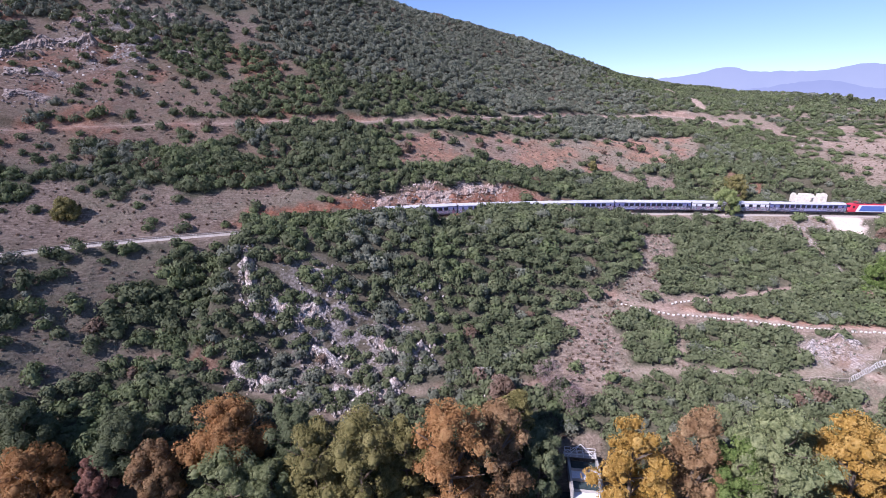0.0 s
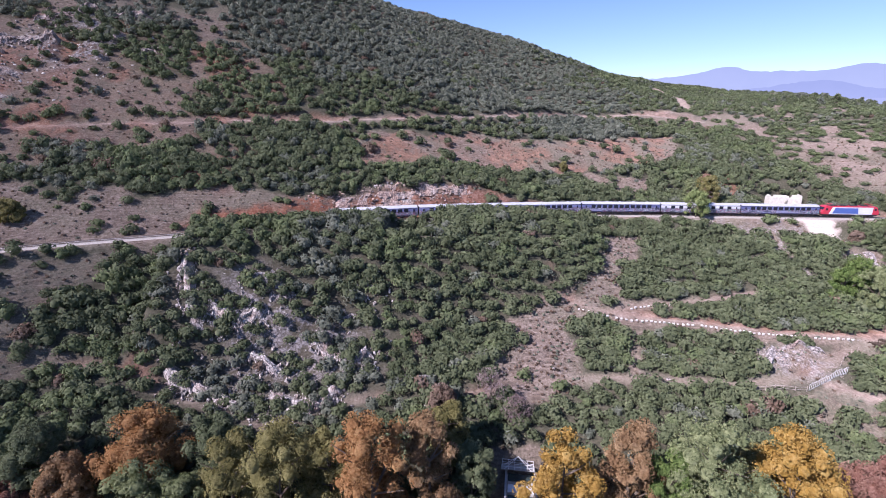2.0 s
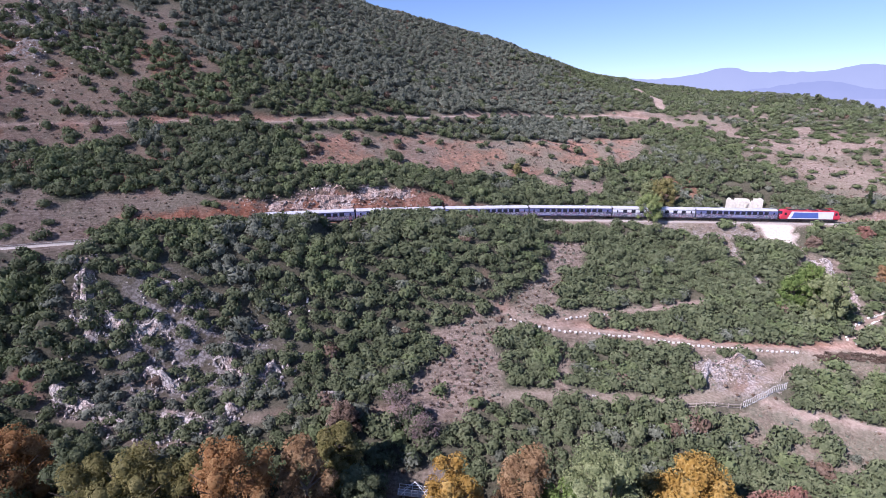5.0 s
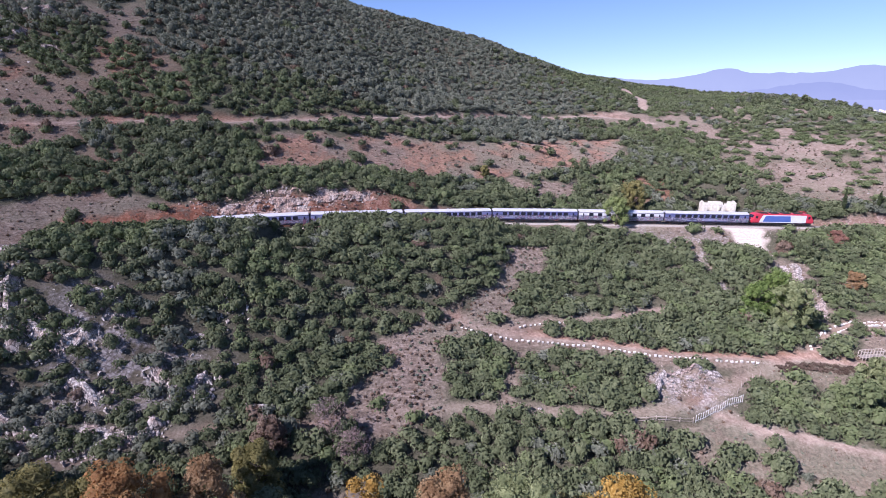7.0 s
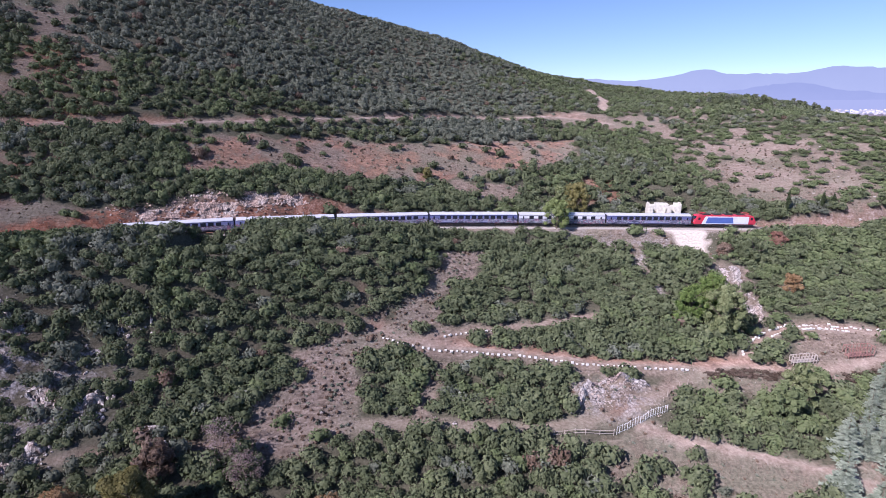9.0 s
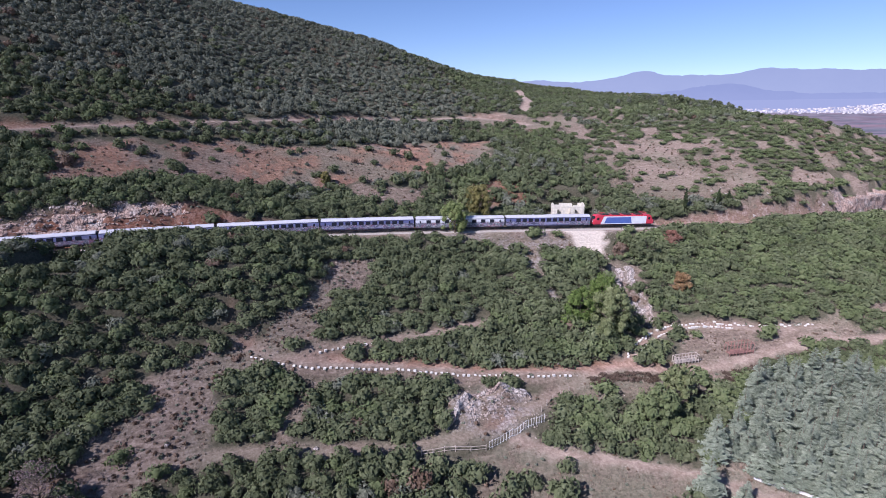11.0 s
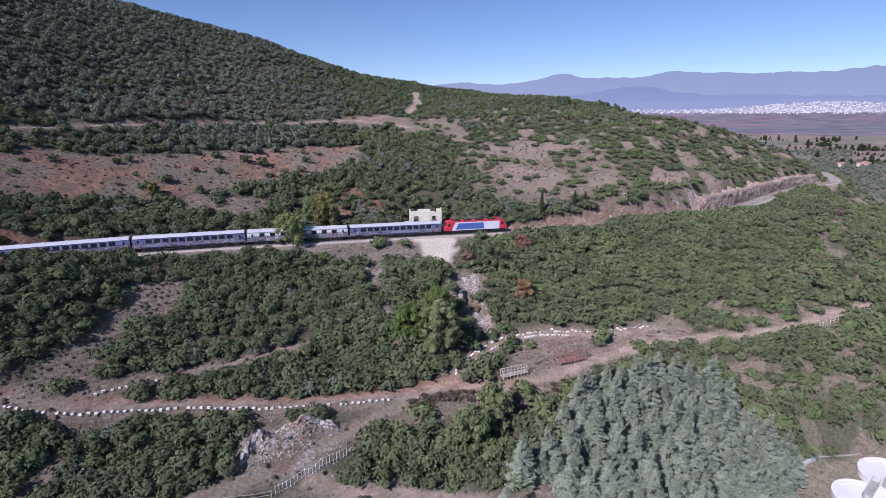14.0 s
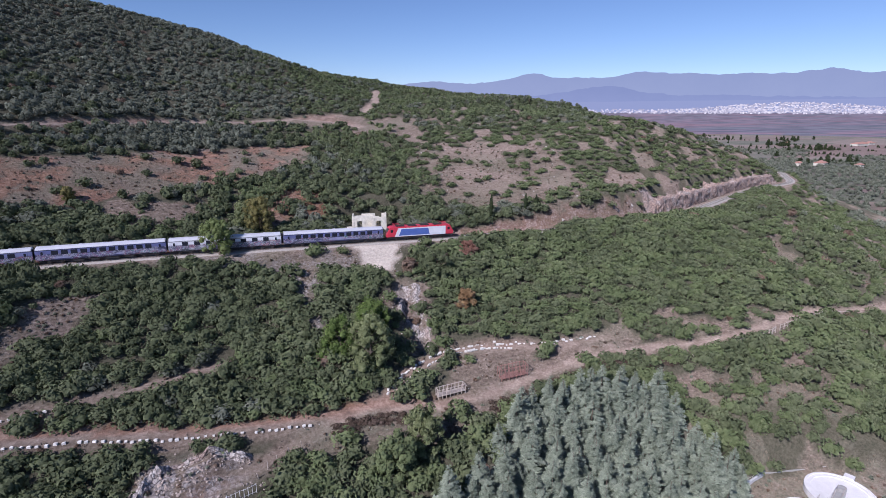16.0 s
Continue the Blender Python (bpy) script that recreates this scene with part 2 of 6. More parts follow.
DARK = plain("dark_underframe", (0.045, 0.042, 0.042), 0.7, 0.2, 0.4, 3)
GLASS = plain("dark_window_glass", (0.025, 0.028, 0.04), 0.12, 0, 0.2, 2, spec=0.6)
ROOFM = plain("silver_roof_paint", (0.58, 0.58, 0.62), 0.45, 0.1, 0.12, 0.7, True)
SIDE_BLUE = coach_material("coach_side_blue", (0.17, 0.19, 0.36), (0.42, 0.43, 0.55), (0.02, 0.02, 0.04), 0.85)
SIDE_NAVY = coach_material("coach_side_navy", (0.11, 0.125, 0.28), (0.28, 0.29, 0.45), (0.02, 0.02, 0.05), 0.8)
SIDE_WHITE = coach_material("coach_side_white", (0.66, 0.67, 0.72), (0.60, 0.61, 0.67), (0.05, 0.06, 0.08), 0.95)
LOCO_RED = plain("locomotive_red_paint", (0.58, 0.045, 0.075), 0.4, 0, 0.15, 0.8, True, 0.5)
LOCO_WHITE = plain("locomotive_white_paint", (0.74, 0.74, 0.78), 0.4, 0, 0.1, 0.8, True, 0.5)
LOCO_BLUE = plain("locomotive_blue_paint", (0.09, 0.15, 0.42), 0.4, 0, 0.15, 0.8, True, 0.5)
WHITE_PAINT = plain("white_painted_steel", (0.74, 0.73, 0.72), 0.6, 0, 0.15, 2)
RUSTED = plain("rusty_red_steel", (0.36, 0.20, 0.165), 0.8, 0.2, 0.35, 3)
POSTWOOD = plain("bleached_grey_wood", (0.47, 0.405, 0.35), 0.9, 0, 0.3, 3)
CONCRETE = plain("pale_concrete", (0.40, 0.385, 0.36), 0.9, 0, 0.2, 0.8)
TANKWHITE = plain("white_tank_concrete", (0.78, 0.75, 0.73), 0.8, 0, 0.12, 0.7)
ROOFTILE = plain("terracotta_roof_tiles", (0.40, 0.22, 0.17), 0.85, 0, 0.25, 2)
WATER = plain("stream_water", (0.05, 0.07, 0.065), 0.1, 0, 0.4, 0.5, spec=0.6)
FOAM = plain("white_water_foam", (0.72, 0.74, 0.76), 0.6, 0, 0.2, 2)


# ---- the lie of the land ----
def vnoise(x, y, size, seed=0):
    """Smooth value noise between 0 and 1 with lumps of that many metres."""
    x, y = np.asarray(x, float) / size, np.asarray(y, float) / size
    ix, iy = np.floor(x).astype(np.int64), np.floor(y).astype(np.int64)
    fx, fy = x - ix, y - iy
    fx, fy = fx * fx * (3 - 2 * fx), fy * fy * (3 - 2 * fy)

    def lattice(a, b):
        h = (a * 374761393 + b * 668265263 + seed * 974711) & 0xFFFFFFFF
        h = ((h ^ (h >> 13)) * 1274126177) & 0xFFFFFFFF
        return ((h ^ (h >> 16)) & 0xFFFF) / 65535.0
    a = lattice(ix, iy) * (1 - fx) + lattice(ix + 1, iy) * fx
    b = lattice(ix, iy + 1) * (1 - fx) + lattice(ix + 1, iy + 1) * fx
    return a * (1 - fy) + b * fy


def smooth(a, b, v):
    v = np.clip((np.asarray(v, float) - a) / (b - a), 0, 1)
    return v * v * (3 - 2 * v)


# broad mounds and hollows, 70 m apart, that swell the tilted plane of the valley side
SWELL = [
    [-38.9, -23.3, -21.7, -21.3, -2.3, -4.9, -2.1, 2.4, 1.2, 10.2],
    [-8.8, -3.9, -3.8, -10.3, -5.4, -17.2, -8.6, -4.1, -5.6, 12.8],
    [-3.9, -12.9, -6.2, -6.4, -1.3, 4.6, 14.6, 4.3, -9.0, 2.6],
    [-2.4, -3.0, 6.8, 2.7, -4.4, -8.3, 4.1, 8.6, -2.0, 4.5],
    [11.8, 13.3, 13.1, -3.8, -0.4, 3.9, 8.2, 7.2, -0.9, 11.2],
    [26.4, 9.7, 1.5, -6.7, 4.8, 0.7, 2.4, 10.4, 3.7, 4.8],
    [25.5, 7.3, 9.0, 20.0, 20.9, -8.0, -8.5, 19.5, 13.7, -4.8],
    [5.5, 0.3, 4.7, -7.1, -6.2, 12.2, 16.7, 2.4, -10.0, -16.1],
]
SWELL_X = [-190 + 70 * i for i in range(10)]


def broad(x, y):
    z = 52.5 - 0.2 * x + 0.093 * y
    for j, row in enumerate(SWELL):
        gy = np.exp(-((y - 30 - 70 * j) ** 2) / 9800.0)
        for cx, h in zip(SWELL_X, row):
            z = z + h * gy * np.exp(-((x - cx) ** 2) / 9800.0)
    out = np.hypot(np.maximum(np.maximum(-210 - x, x - 450), 0), np.maximum(np.maximum(-10 - y, y - 560), 0))
    far = -14 + 150 * smooth(150, -450, x - 0.12 * np.maximum(y, 0)) * smooth(-400, 200, y)
    w = smooth(0, 300, out)
    return z * (1 - w) + far * w


def spline(points, step=2.0):
    """Evenly spaced points on a smooth line through the given ones."""
    p = np.array(points, float)
    p = np.vstack([2 * p[0] - p[1], p, 2 * p[-1] - p[-2]])
    res = []
    for i in range(1, len(p) - 2):
        n = max(2, int(np.linalg.norm(p[i + 1] - p[i]) / step))
        for t in np.arange(n) / n:
            a, b, c, d = p[i - 1], p[i], p[i + 1], p[i + 2]
            res.append(0.5 * (2 * b + (c - a) * t + (2 * a - 5 * b + 4 * c - d) * t * t + (3 * b - a - 3 * c + d) * t ** 3))
    res.append(p[-2])
    return np.array(res)


def nearest(line, x, y, reach):
    """Distance to a line, its height there and the side (+ is to the left of its course), for points within reach."""
    dist, high, side = np.full(x.shape, 1e6), np.zeros(x.shape), np.zeros(x.shape)
    lo, hi = line[:, :2].min(0) - reach, line[:, :2].max(0) + reach
    idx = np.where((x > lo[0]) & (x < hi[0]) & (y > lo[1]) & (y < hi[1]))[0]
    if len(idx) == 0:
        return dist, high, side
    px, py = x[idx], y[idx]
    bd, bz, bs = np.full(len(idx), 1e6), np.zeros(len(idx)), np.zeros(len(idx))
    for a, b in zip(line[:-1], line[1:]):
        ux, uy = b[0] - a[0], b[1] - a[1]
        t = np.clip(((px - a[0]) * ux + (py - a[1]) * uy) / (ux * ux + uy * uy), 0, 1)
        d = np.hypot(px - a[0] - t * ux, py - a[1] - t * uy)
        hit = d < bd
        bd[hit], bz[hit] = d[hit], (a[2] + t * (b[2] - a[2]))[hit]
        bs[hit] = np.sign(ux * (py - a[1]) - uy * (px - a[0]))[hit]
    dist[idx], high[idx], side[idx] = bd, bz, bs
    return dist, high, side


def line_on_land(points, step=3.0, lift=0.0):
    p = spline([(a, b, 0) for a, b in points], step)
    p[:, 2] = broad(p[:, 0], p[:, 1]) + lift
    k = np.ones(5) / 5
    z = np.convolve(np.pad(p[:, 2], 2, "edge"), k, "valid")
    p[:, 2] = z
    return p


TRACK = spline([(-190, 20, 35.6), (-150, 60, 34.8), (-120, 89, 34.2), (-97, 109, 33.7), (-83, 119.5, 33.4), (-65, 129, 33), (-30, 145, 32.3), (0, 157, 31.7),
                (35, 166, 31), (66, 171, 30.4), (100, 172.7, 29.7), (130, 173.7, 29.1), (165, 175, 28.4), (200, 178, 27.7), (230, 184, 27.1), (262, 197, 26.5),
                (295, 216, 25.8), (340, 241, 24.6), (378, 256, 23.8), (404, 281, 23.2), (424, 305, 22.6), (440, 350, 21), (450, 420, 18)], 3.0)
HILL_ROAD = line_on_land([(-190, 135), (-133, 161), (-118, 168), (-96, 175), (-73, 181), (-52, 187), (-30, 193), (0, 208), (26, 226), (56, 254), (80, 275), (104, 291), (127, 303), (140, 311)])
FAR_ROAD = line_on_land([(118, 299), (127, 300), (140, 297), (146, 290)])
CREST_ROAD = line_on_land([(154, 322), (160, 340), (168, 364), (172, 390), (184, 450)])
LOW_PATH = line_on_land([(44.5, 128.5), (53, 125.4), (64, 124.6), (76, 124.3), (86, 123), (101, 122.3), (112, 122), (124, 122.5), (132, 121.3), (140, 121), (151, 123), (163.5, 125.6), (175, 127.4),
                         (185, 126.8), (198, 125.3), (211, 125.5), (227, 127.6), (239, 129.8), (252, 129), (275, 131)])
TERRACE = line_on_land([(54, 126), (61, 128.6), (71, 130.5), (85, 133.7), (98, 137.5)])
BRANCH = line_on_land([(121, 123), (127, 124.5), (130.5, 128.3), (136.5, 132), (145.5, 134.2), (153.5, 133.5), (165, 131.5), (180, 131)])
GULLY_PATH = line_on_land([(16, 98), (24.6, 101), (33, 103), (49, 105.4), (63, 104.4), (77, 105), (88, 107), (96, 110), (103, 114), (111, 118), (118, 121)])
VALLEY_ROAD = line_on_land([(97, 106), (100, 104), (106, 102), (114, 100.4), (123, 98), (131, 95.3), (137, 91.5), (146, 86), (160, 80), (185, 76)])
LEDGE = line_on_land([(-62, 99), (-48, 96), (-38, 93.8), (-28, 90.8), (-20, 89.4), (-15, 92), (-11, 95), (0, 97.4)])
#        line, half width, bank above, bank below, reach
BENCHES = [(TRACK, 4.2, 1.15, 0.75, 70), (HILL_ROAD, 1.6, 0.9, 0.8, 12), (CREST_ROAD, 2.5, 0.7, 0.7, 10), (FAR_ROAD, 4, 0.7, 0.7, 10), (LOW_PATH, 1.05, 1.1, 0.9, 10),
           (TERRACE, 0.9, 1.0, 0.9, 8), (BRANCH, 1.0, 1.0, 0.9, 8), (GULLY_PATH, 1.0, 0.9, 0.9, 8), (VALLEY_ROAD, 0.9, 0.7, 0.7, 10), (LEDGE, 0.6, 1.6, 0.9, 10)]

# open ground between the scrub: outline in plan and how much scrub is left on it
OPEN = {}


def open_ground(name, keep, *outline):
    OPEN[name] = (list(outline), keep)


open_ground("railway_bank", 0.06, (-130, 128), (-116, 137), (-110, 147), (-95, 145), (-72, 148), (-59, 153), (-38, 156), (-1, 166), (20, 172), (20, 168), (-1, 160), (-42, 146), (-88, 133), (-120, 112))
open_ground("crag_slope", 0.16, (-150, 165), (-153, 190), (-154, 204), (-147, 218), (-140, 220), (-129, 215), (-115, 204), (-102, 202), (-86, 203), (-80, 202), (-80, 215), (-75, 215), (-74, 202), (-78, 197), (-75.5, 185), (-108, 176))
open_ground("road_verge", 0.2, (-140, 156), (-133, 161), (-74, 180), (-66, 172), (-80, 164), (-103, 162))
open_ground("clearing", 0.05, (-24, 186), (3, 199), (40, 216), (67, 231), (100, 255), (124, 265), (118, 240), (105, 222), (63, 196), (23, 185), (-10, 175))
open_ground("small_clearing", 0.08, (66, 197), (92, 200), (84, 188), (64, 184))
open_ground("clearing_edge", 0.1, (98, 186), (112, 206), (118, 214), (112, 196), (106, 184))
open_ground("west_meadow", 0.2, (-90, 90), (-86, 97), (-85, 103), (-85, 111), (-77, 114), (-73, 109), (-71, 101), (-64, 100.8), (-57, 100), (-58, 98.3), (-69, 94.6), (-72.5, 88.7), (-78, 85), (-90, 84))
open_ground("knoll", 0.74, (-47, 114), (-38, 118), (-12, 117), (2, 109), (-8, 101), (-22, 98), (-36, 98), (-43, 103))
open_ground("scree", 0.04, (66, 157), (59, 151), (55, 144), (50.5, 136.8), (42.5, 130.5), (35, 124.6), (29, 118), (25, 110), (19, 100), (32, 97), (42, 103), (42.5, 109), (40, 115), (41, 118.5), (46, 122.5), (50.4, 125.3), (57, 132), (61.5, 140.5), (66, 150), (71, 157))
open_ground("scree_gap", 0.08, (58, 122.5), (62.5, 121.5), (61.5, 113.6), (58.5, 106), (56, 106), (57, 110), (58.4, 117))
open_ground("quarry", 0.05, (83, 108), (88, 117), (104, 116.5), (97, 109))
open_ground("flank", 0.3, (165, 250), (190, 230), (203, 221), (214, 228), (217, 217), (215, 208), (208, 189), (198, 182), (176, 187), (160, 195), (157, 215))
open_ground("flank_gap", 0.1, (235, 204), (238, 196), (250, 198), (238, 190), (229, 191))
open_ground("cut_gap", 0.1, (251, 211), (258, 206), (276, 215), (256, 202), (248, 203))
open_ground("track_side", 0.1, (80, 169), (100, 170), (128, 171), (142, 170), (132, 162), (118, 164), (109, 166), (98, 164), (84, 166))
open_ground("steps", 0.08, (108, 167), (119, 165), (115, 152), (118, 138), (114, 142), (110.5, 154))
open_ground("gully", 0.15, (133, 163), (141, 157), (141, 148), (139, 137), (131, 134), (133, 149))
open_ground("path_fork", 0.2, (104, 119), (112, 120), (120, 119), (133, 118), (143, 120), (137, 110), (118, 114), (106, 112))
open_ground("meadow", 0.2, (74, 105), (92, 104), (103, 105), (116, 99), (134, 91), (128, 86), (104, 88), (84, 94))
open_ground("east_slope", 0.88, (182, 116), (204, 121), (213, 113), (224, 106), (222, 90), (197, 92), (190, 102), (182, 108))
open_ground("path_verge", 0.12, (162, 130), (178, 132), (184, 137), (188, 131), (200, 140), (203, 131), (222, 135), (228, 130), (211, 127), (182, 129), (166, 127))
open_ground("branch_verge", 0.15, (139, 126), (150, 133), (162, 130), (168, 126), (152, 121.5), (140, 120))
open_ground("junction", 0.12, (124, 121), (140, 121.5), (150, 122), (150, 119), (128, 117))
open_ground("plantation", 0.0, (124, 92), (130, 101), (140, 107), (146, 114), (156, 119), (171, 118.5), (182, 114), (181, 103), (185, 95), (174, 87), (138, 86))
open_ground("tank_yard", 0.0, (176, 86), (186, 97), (207, 97), (226, 90), (220, 76), (182, 76))
open_ground("weir", 0.0, (18, 88), (31, 88), (34, 70), (18, 70))
open_ground("hill_road_end", 0.1, (110, 290), (130, 306), (150, 312), (152, 296), (130, 288))
open_ground("east_gap", 0.1, (242.5, 155.6), (251.4, 157.8), (249, 149), (244.7, 152))
open_ground("east_gap_low", 0.1, (251.4, 151.3), (265, 155.4), (266, 148), (251, 146.8))
open_ground("slope_gap", 0.12, (188.5, 120.2), (197.7, 120.5), (200, 111.3), (191.8, 108.7), (188.2, 114.3))
open_ground("slope_gap_low", 0.55, (224.7, 113.7), (229.3, 106.6), (214.7, 94.6), (209, 97.7), (214.4, 105))
open_ground("bank_west", 0.05, (-125, 112), (-118, 134), (-100, 141), (-70, 141), (-56, 143), (-58, 134), (-84, 122), (-105, 106))
open_ground("below_bank_west", 0.25, (-97, 104), (-84, 114), (-66, 124), (-58, 126), (-62, 118), (-74, 112), (-88, 100))
open_ground("crest_gap", 0.15, (142, 300), (172, 309), (161, 282), (143, 272))


def inside(poly, x, y):
    hit = np.zeros(x.shape, bool)
    for (x0, y0), (x1, y1) in zip(poly, poly[1:] + poly[:1]):
        if y0 == y1:
            continue
        hit ^= ((y0 > y) != (y1 > y)) & (x < (x1 - x0) * (y - y0) / (y1 - y0) + x0)
    return hit


def land(x, y):
    """Height of the ground and what covers it, for arrays of places."""
    x, y = np.atleast_1d(np.asarray(x, float)), np.atleast_1d(np.asarray(y, float))
    z0 = broad(x, y)
    near = smooth(900, 500, np.hypot(x - 80, y - 200))
    z = z0 + near * ((vnoise(x, y, 19, 3) - 0.5) * 2.6 + (vnoise(x, y, 7, 4) - 0.5) * 1.1 + (vnoise(x, y, 2.4, 5) - 0.5) * 0.35)
    # the shoulder of the hill above the eastern cutting
    along = np.clip(((x - 285) * 0.82 + (y - 245) * 0.57) / 122, 0, 1)
    z = z + 10.6 * np.exp(-((x - 285 - 100 * along) ** 2 + (y - 245 - 70 * along) ** 2) / 1500.0)
    rough = np.maximum(smooth(16, 4, np.hypot((x + 22) / 1.7, y - 108)), smooth(34, 12, np.hypot(x + 118, (y - 214) * 1.4)))
    rough = np.maximum(rough, smooth(8, 3, np.hypot((x - 93) / 1.4, y - 113)))
    rough = rough * smooth(0.30, 0.55, vnoise(x, y, 9, 21))
    ridge = 1 - np.abs(2 * vnoise(x, y, 5.5, 9) - 1)
    z = z + rough * (ridge * 2.6 + (1 - np.abs(2 * vnoise(x, y, 2.1, 10) - 1)) * 1.1 - 1.0)
    d, zc, side = nearest(TRACK, x, y, 44)
    gap = smooth(-4, -1, x) * smooth(14, 9, x) * smooth(22, 13, d)
    span = smooth(-56, -47, x) * smooth(66, 40, x) * (1 - gap)
    bank = span * (side < 0) * smooth(3, 8, d) * smooth(43, 10, d)
    lip = 3.3 - 1.5 * smooth(26, 58, x)
    z = np.where(d < 44, np.maximum(z, z + (zc + lip - z) * bank), z)
    # the brow of the hill above the eastern cutting
    z = z + 4.6 * smooth(230, 252, x) * smooth(388, 362, x) * ((side > 0) & (d < 44)) * smooth(3, 9, d) * smooth(43, 15, d)
    # and the ground falling away below it
    fall = smooth(192, 208, x) * smooth(352, 336, x) * ((side < 0) & (d < 44)) * smooth(44, 24, d)
    z = z - np.maximum(z - (zc + 2.8 - 0.08 * d), 0) * fall
    # the gully below the gravel apron, and the stream bed under the plane trees
    gul = smooth(5, 0, np.hypot((x - 136.5) , np.maximum(np.abs(y - 146) - 9, 0)))
    z = z - 3.0 * gul
    stream = smooth(9, 2, np.abs(y - 74 - 5 * np.sin(x / 30.0)) ) * smooth(-140, -100, x) * smooth(150, 110, x)
    z = z - 5.0 * stream
    yard = smooth(1.0, 0.75, np.hypot((x - 197) / 24, (y - 86.5) / 14.5))
    z = z * (1 - yard) - 2.6 * yard
    z = z - 3.5 * np.exp(-((x - 238) / 38) ** 2 - ((y - 197) / 18) ** 2)
    pad = smooth(14, 7, np.hypot((x - 134) * 0.8, y - 190))
    z = z * (1 - pad) + np.minimum(z, 29.3) * pad
    rough = np.maximum(rough, gul * 0.7)
    cut = np.zeros(x.shape)
    path = np.zeros(x.shape)
    clear = np.ones(x.shape)
    strong = (0, 1, 1, 1, np.where(x < 116, 0.75, 1.0), 0.3, 0.6, 0.3, 1.0, 0.4)
    room = (0, 0.8, 0, 0, np.where(x < 116, 1.7, 0.1), 0.5, 0.3, 0.4, 0.5, -0.6)
    for i, (line, w, su, sd, reach) in enumerate(BENCHES):
        d, zc, side = nearest(line, x, y, reach)
        hit = d < reach
        e = np.maximum(d - w - (0 if i else 2.6 * smooth(228, 244, x) * smooth(372, 360, x) * (side > 0)), 0)
        wob = (vnoise(x, y, 3.6, 30 + i) - 0.5) * np.minimum(e, 3) * 1.1
        up = su if i else np.where(x > 150, 2.4, 1.5)
        top = e * up if i else np.where(x > 200, np.minimum(e * up, 8.6 + 0.6 * np.maximum(e - 3.6, 0)), e * up)
        lim_hi, lim_lo = zc + top + wob, zc - e * sd + 0.5 * wob
        was = z.copy()
        z = np.where(hit, np.clip(z, lim_lo, lim_hi), z)
        fade = 0.45 if i else np.where((x > 190) | (side < 0), smooth(10, 7, d + 3 * vnoise(x, y, 3, 41)), 1.0)
        cut = np.maximum(cut, np.where(hit, smooth(0.3, 1.5, was - z) * fade, 0))
        if i:
            path = np.maximum(path, strong[i] * smooth(w + 0.5, w - 0.3, d + (vnoise(x, y, 2.0, 50 + i) - 0.5) * 1.3))
        gap = room[i] * np.where(side < 0, 1.0, 0.0 if i == 4 else 1.0)
        clear = np.where(hit, np.minimum(clear, smooth(w + 0.2 + gap, w + 1.0 + gap, d)), clear)
    # pale gravel tipped down the bank from the railway
    t = np.clip((171.5 - y) / 9.5, 0, 1)
    half = 6.4 - 4.2 * t + (vnoise(x, y, 1.3, 57) - 0.5) * 1.6 + (vnoise(x, y, 4.5, 59) - 0.5) * 2.5
    tip = smooth(0.5, -0.3, np.abs(x - 133.2 + 0.6 * t) - half) * smooth(161.0, 162.5, y + vnoise(x, y, 1.5, 58)) * smooth(172, 171, y)
    path = np.maximum(path, tip)
    clear = np.minimum(clear, 1 - tip)
    # scrub
    wx, wy = x + (vnoise(x, y, 6, 71) - 0.5) * 7, y + (vnoise(x, y, 6, 72) - 0.5) * 5
    lump = vnoise(x, y, 9, 77)
    cover = np.where(lump > 0.06, 1.0, 0.8)
    flank = smooth(140, 175, x) * smooth(188, 200, y) * smooth(420, 330, y)
    thick = smooth(206, 218, x)
    cover = np.minimum(cover, 1 - flank * np.maximum(smooth(0.50, 0.40, vnoise(x, y, 11, 78)) * (1 - 0.85 * thick), smooth(0.36, 0.28, vnoise(x, y, 4.5, 83))) * 0.94)
    west = smooth(-45, -70, x) * smooth(145, 152, y) * smooth(270, 230, y)
    cover = np.minimum(cover, 1 - west * smooth(0.50, 0.36, vnoise(x, y, 12, 79)) * 0.8)
    east = smooth(182, 196, x) * smooth(128, 122, y) + smooth(236, 260, x) * smooth(190, 170, y)
    cover = np.minimum(cover, 1 - np.clip(east, 0, 1) * smooth(0.46, 0.36, vnoise(x, y, 8, 80)) * 0.7)
    knoll = smooth(-62, -50, x) * smooth(34, 20, x) * smooth(152, 144, y) * smooth(92, 98, y)
    cover = np.minimum(cover, 1 - knoll * smooth(0.34, 0.22, vnoise(x, y, 6, 81)) * 0.15)
    for poly, keep in OPEN.values():
        cover = np.where(inside(poly, wx, wy), np.minimum(cover, keep), cover)
    cover = cover * clear * (1 - 0.9 * cut)
    rough = np.maximum(rough, 0.1 * inside(OPEN["scree"][0], wx, wy))
    rough = np.maximum(rough, 0.8 * inside(OPEN["steps"][0], wx, wy))
    rough = np.maximum(rough, 0.5 * inside(OPEN["track_side"][0], wx, wy))
    pale = 0.22 * flank * smooth(0.35, 0.15, cover) * smooth(330, 270, y)
    path = np.maximum(path, pale)
    fields = smooth(470, 640, np.hypot(x - 60, y - 160) ) * smooth(60, 20, z)
    red = np.maximum(cut * 0.95 * smooth(320, 60, x), smooth(-40, -60, x) * smooth(150, 156, y) * smooth(240, 215, y) * (0.14 + 0.45 * smooth(0.5, 0.75, vnoise(x, y, 8, 94))))
    rough = np.maximum(rough, cut * 0.45 * smooth(-20, 60, x))
    dt, _, sidet = nearest(TRACK, x, y, 24)
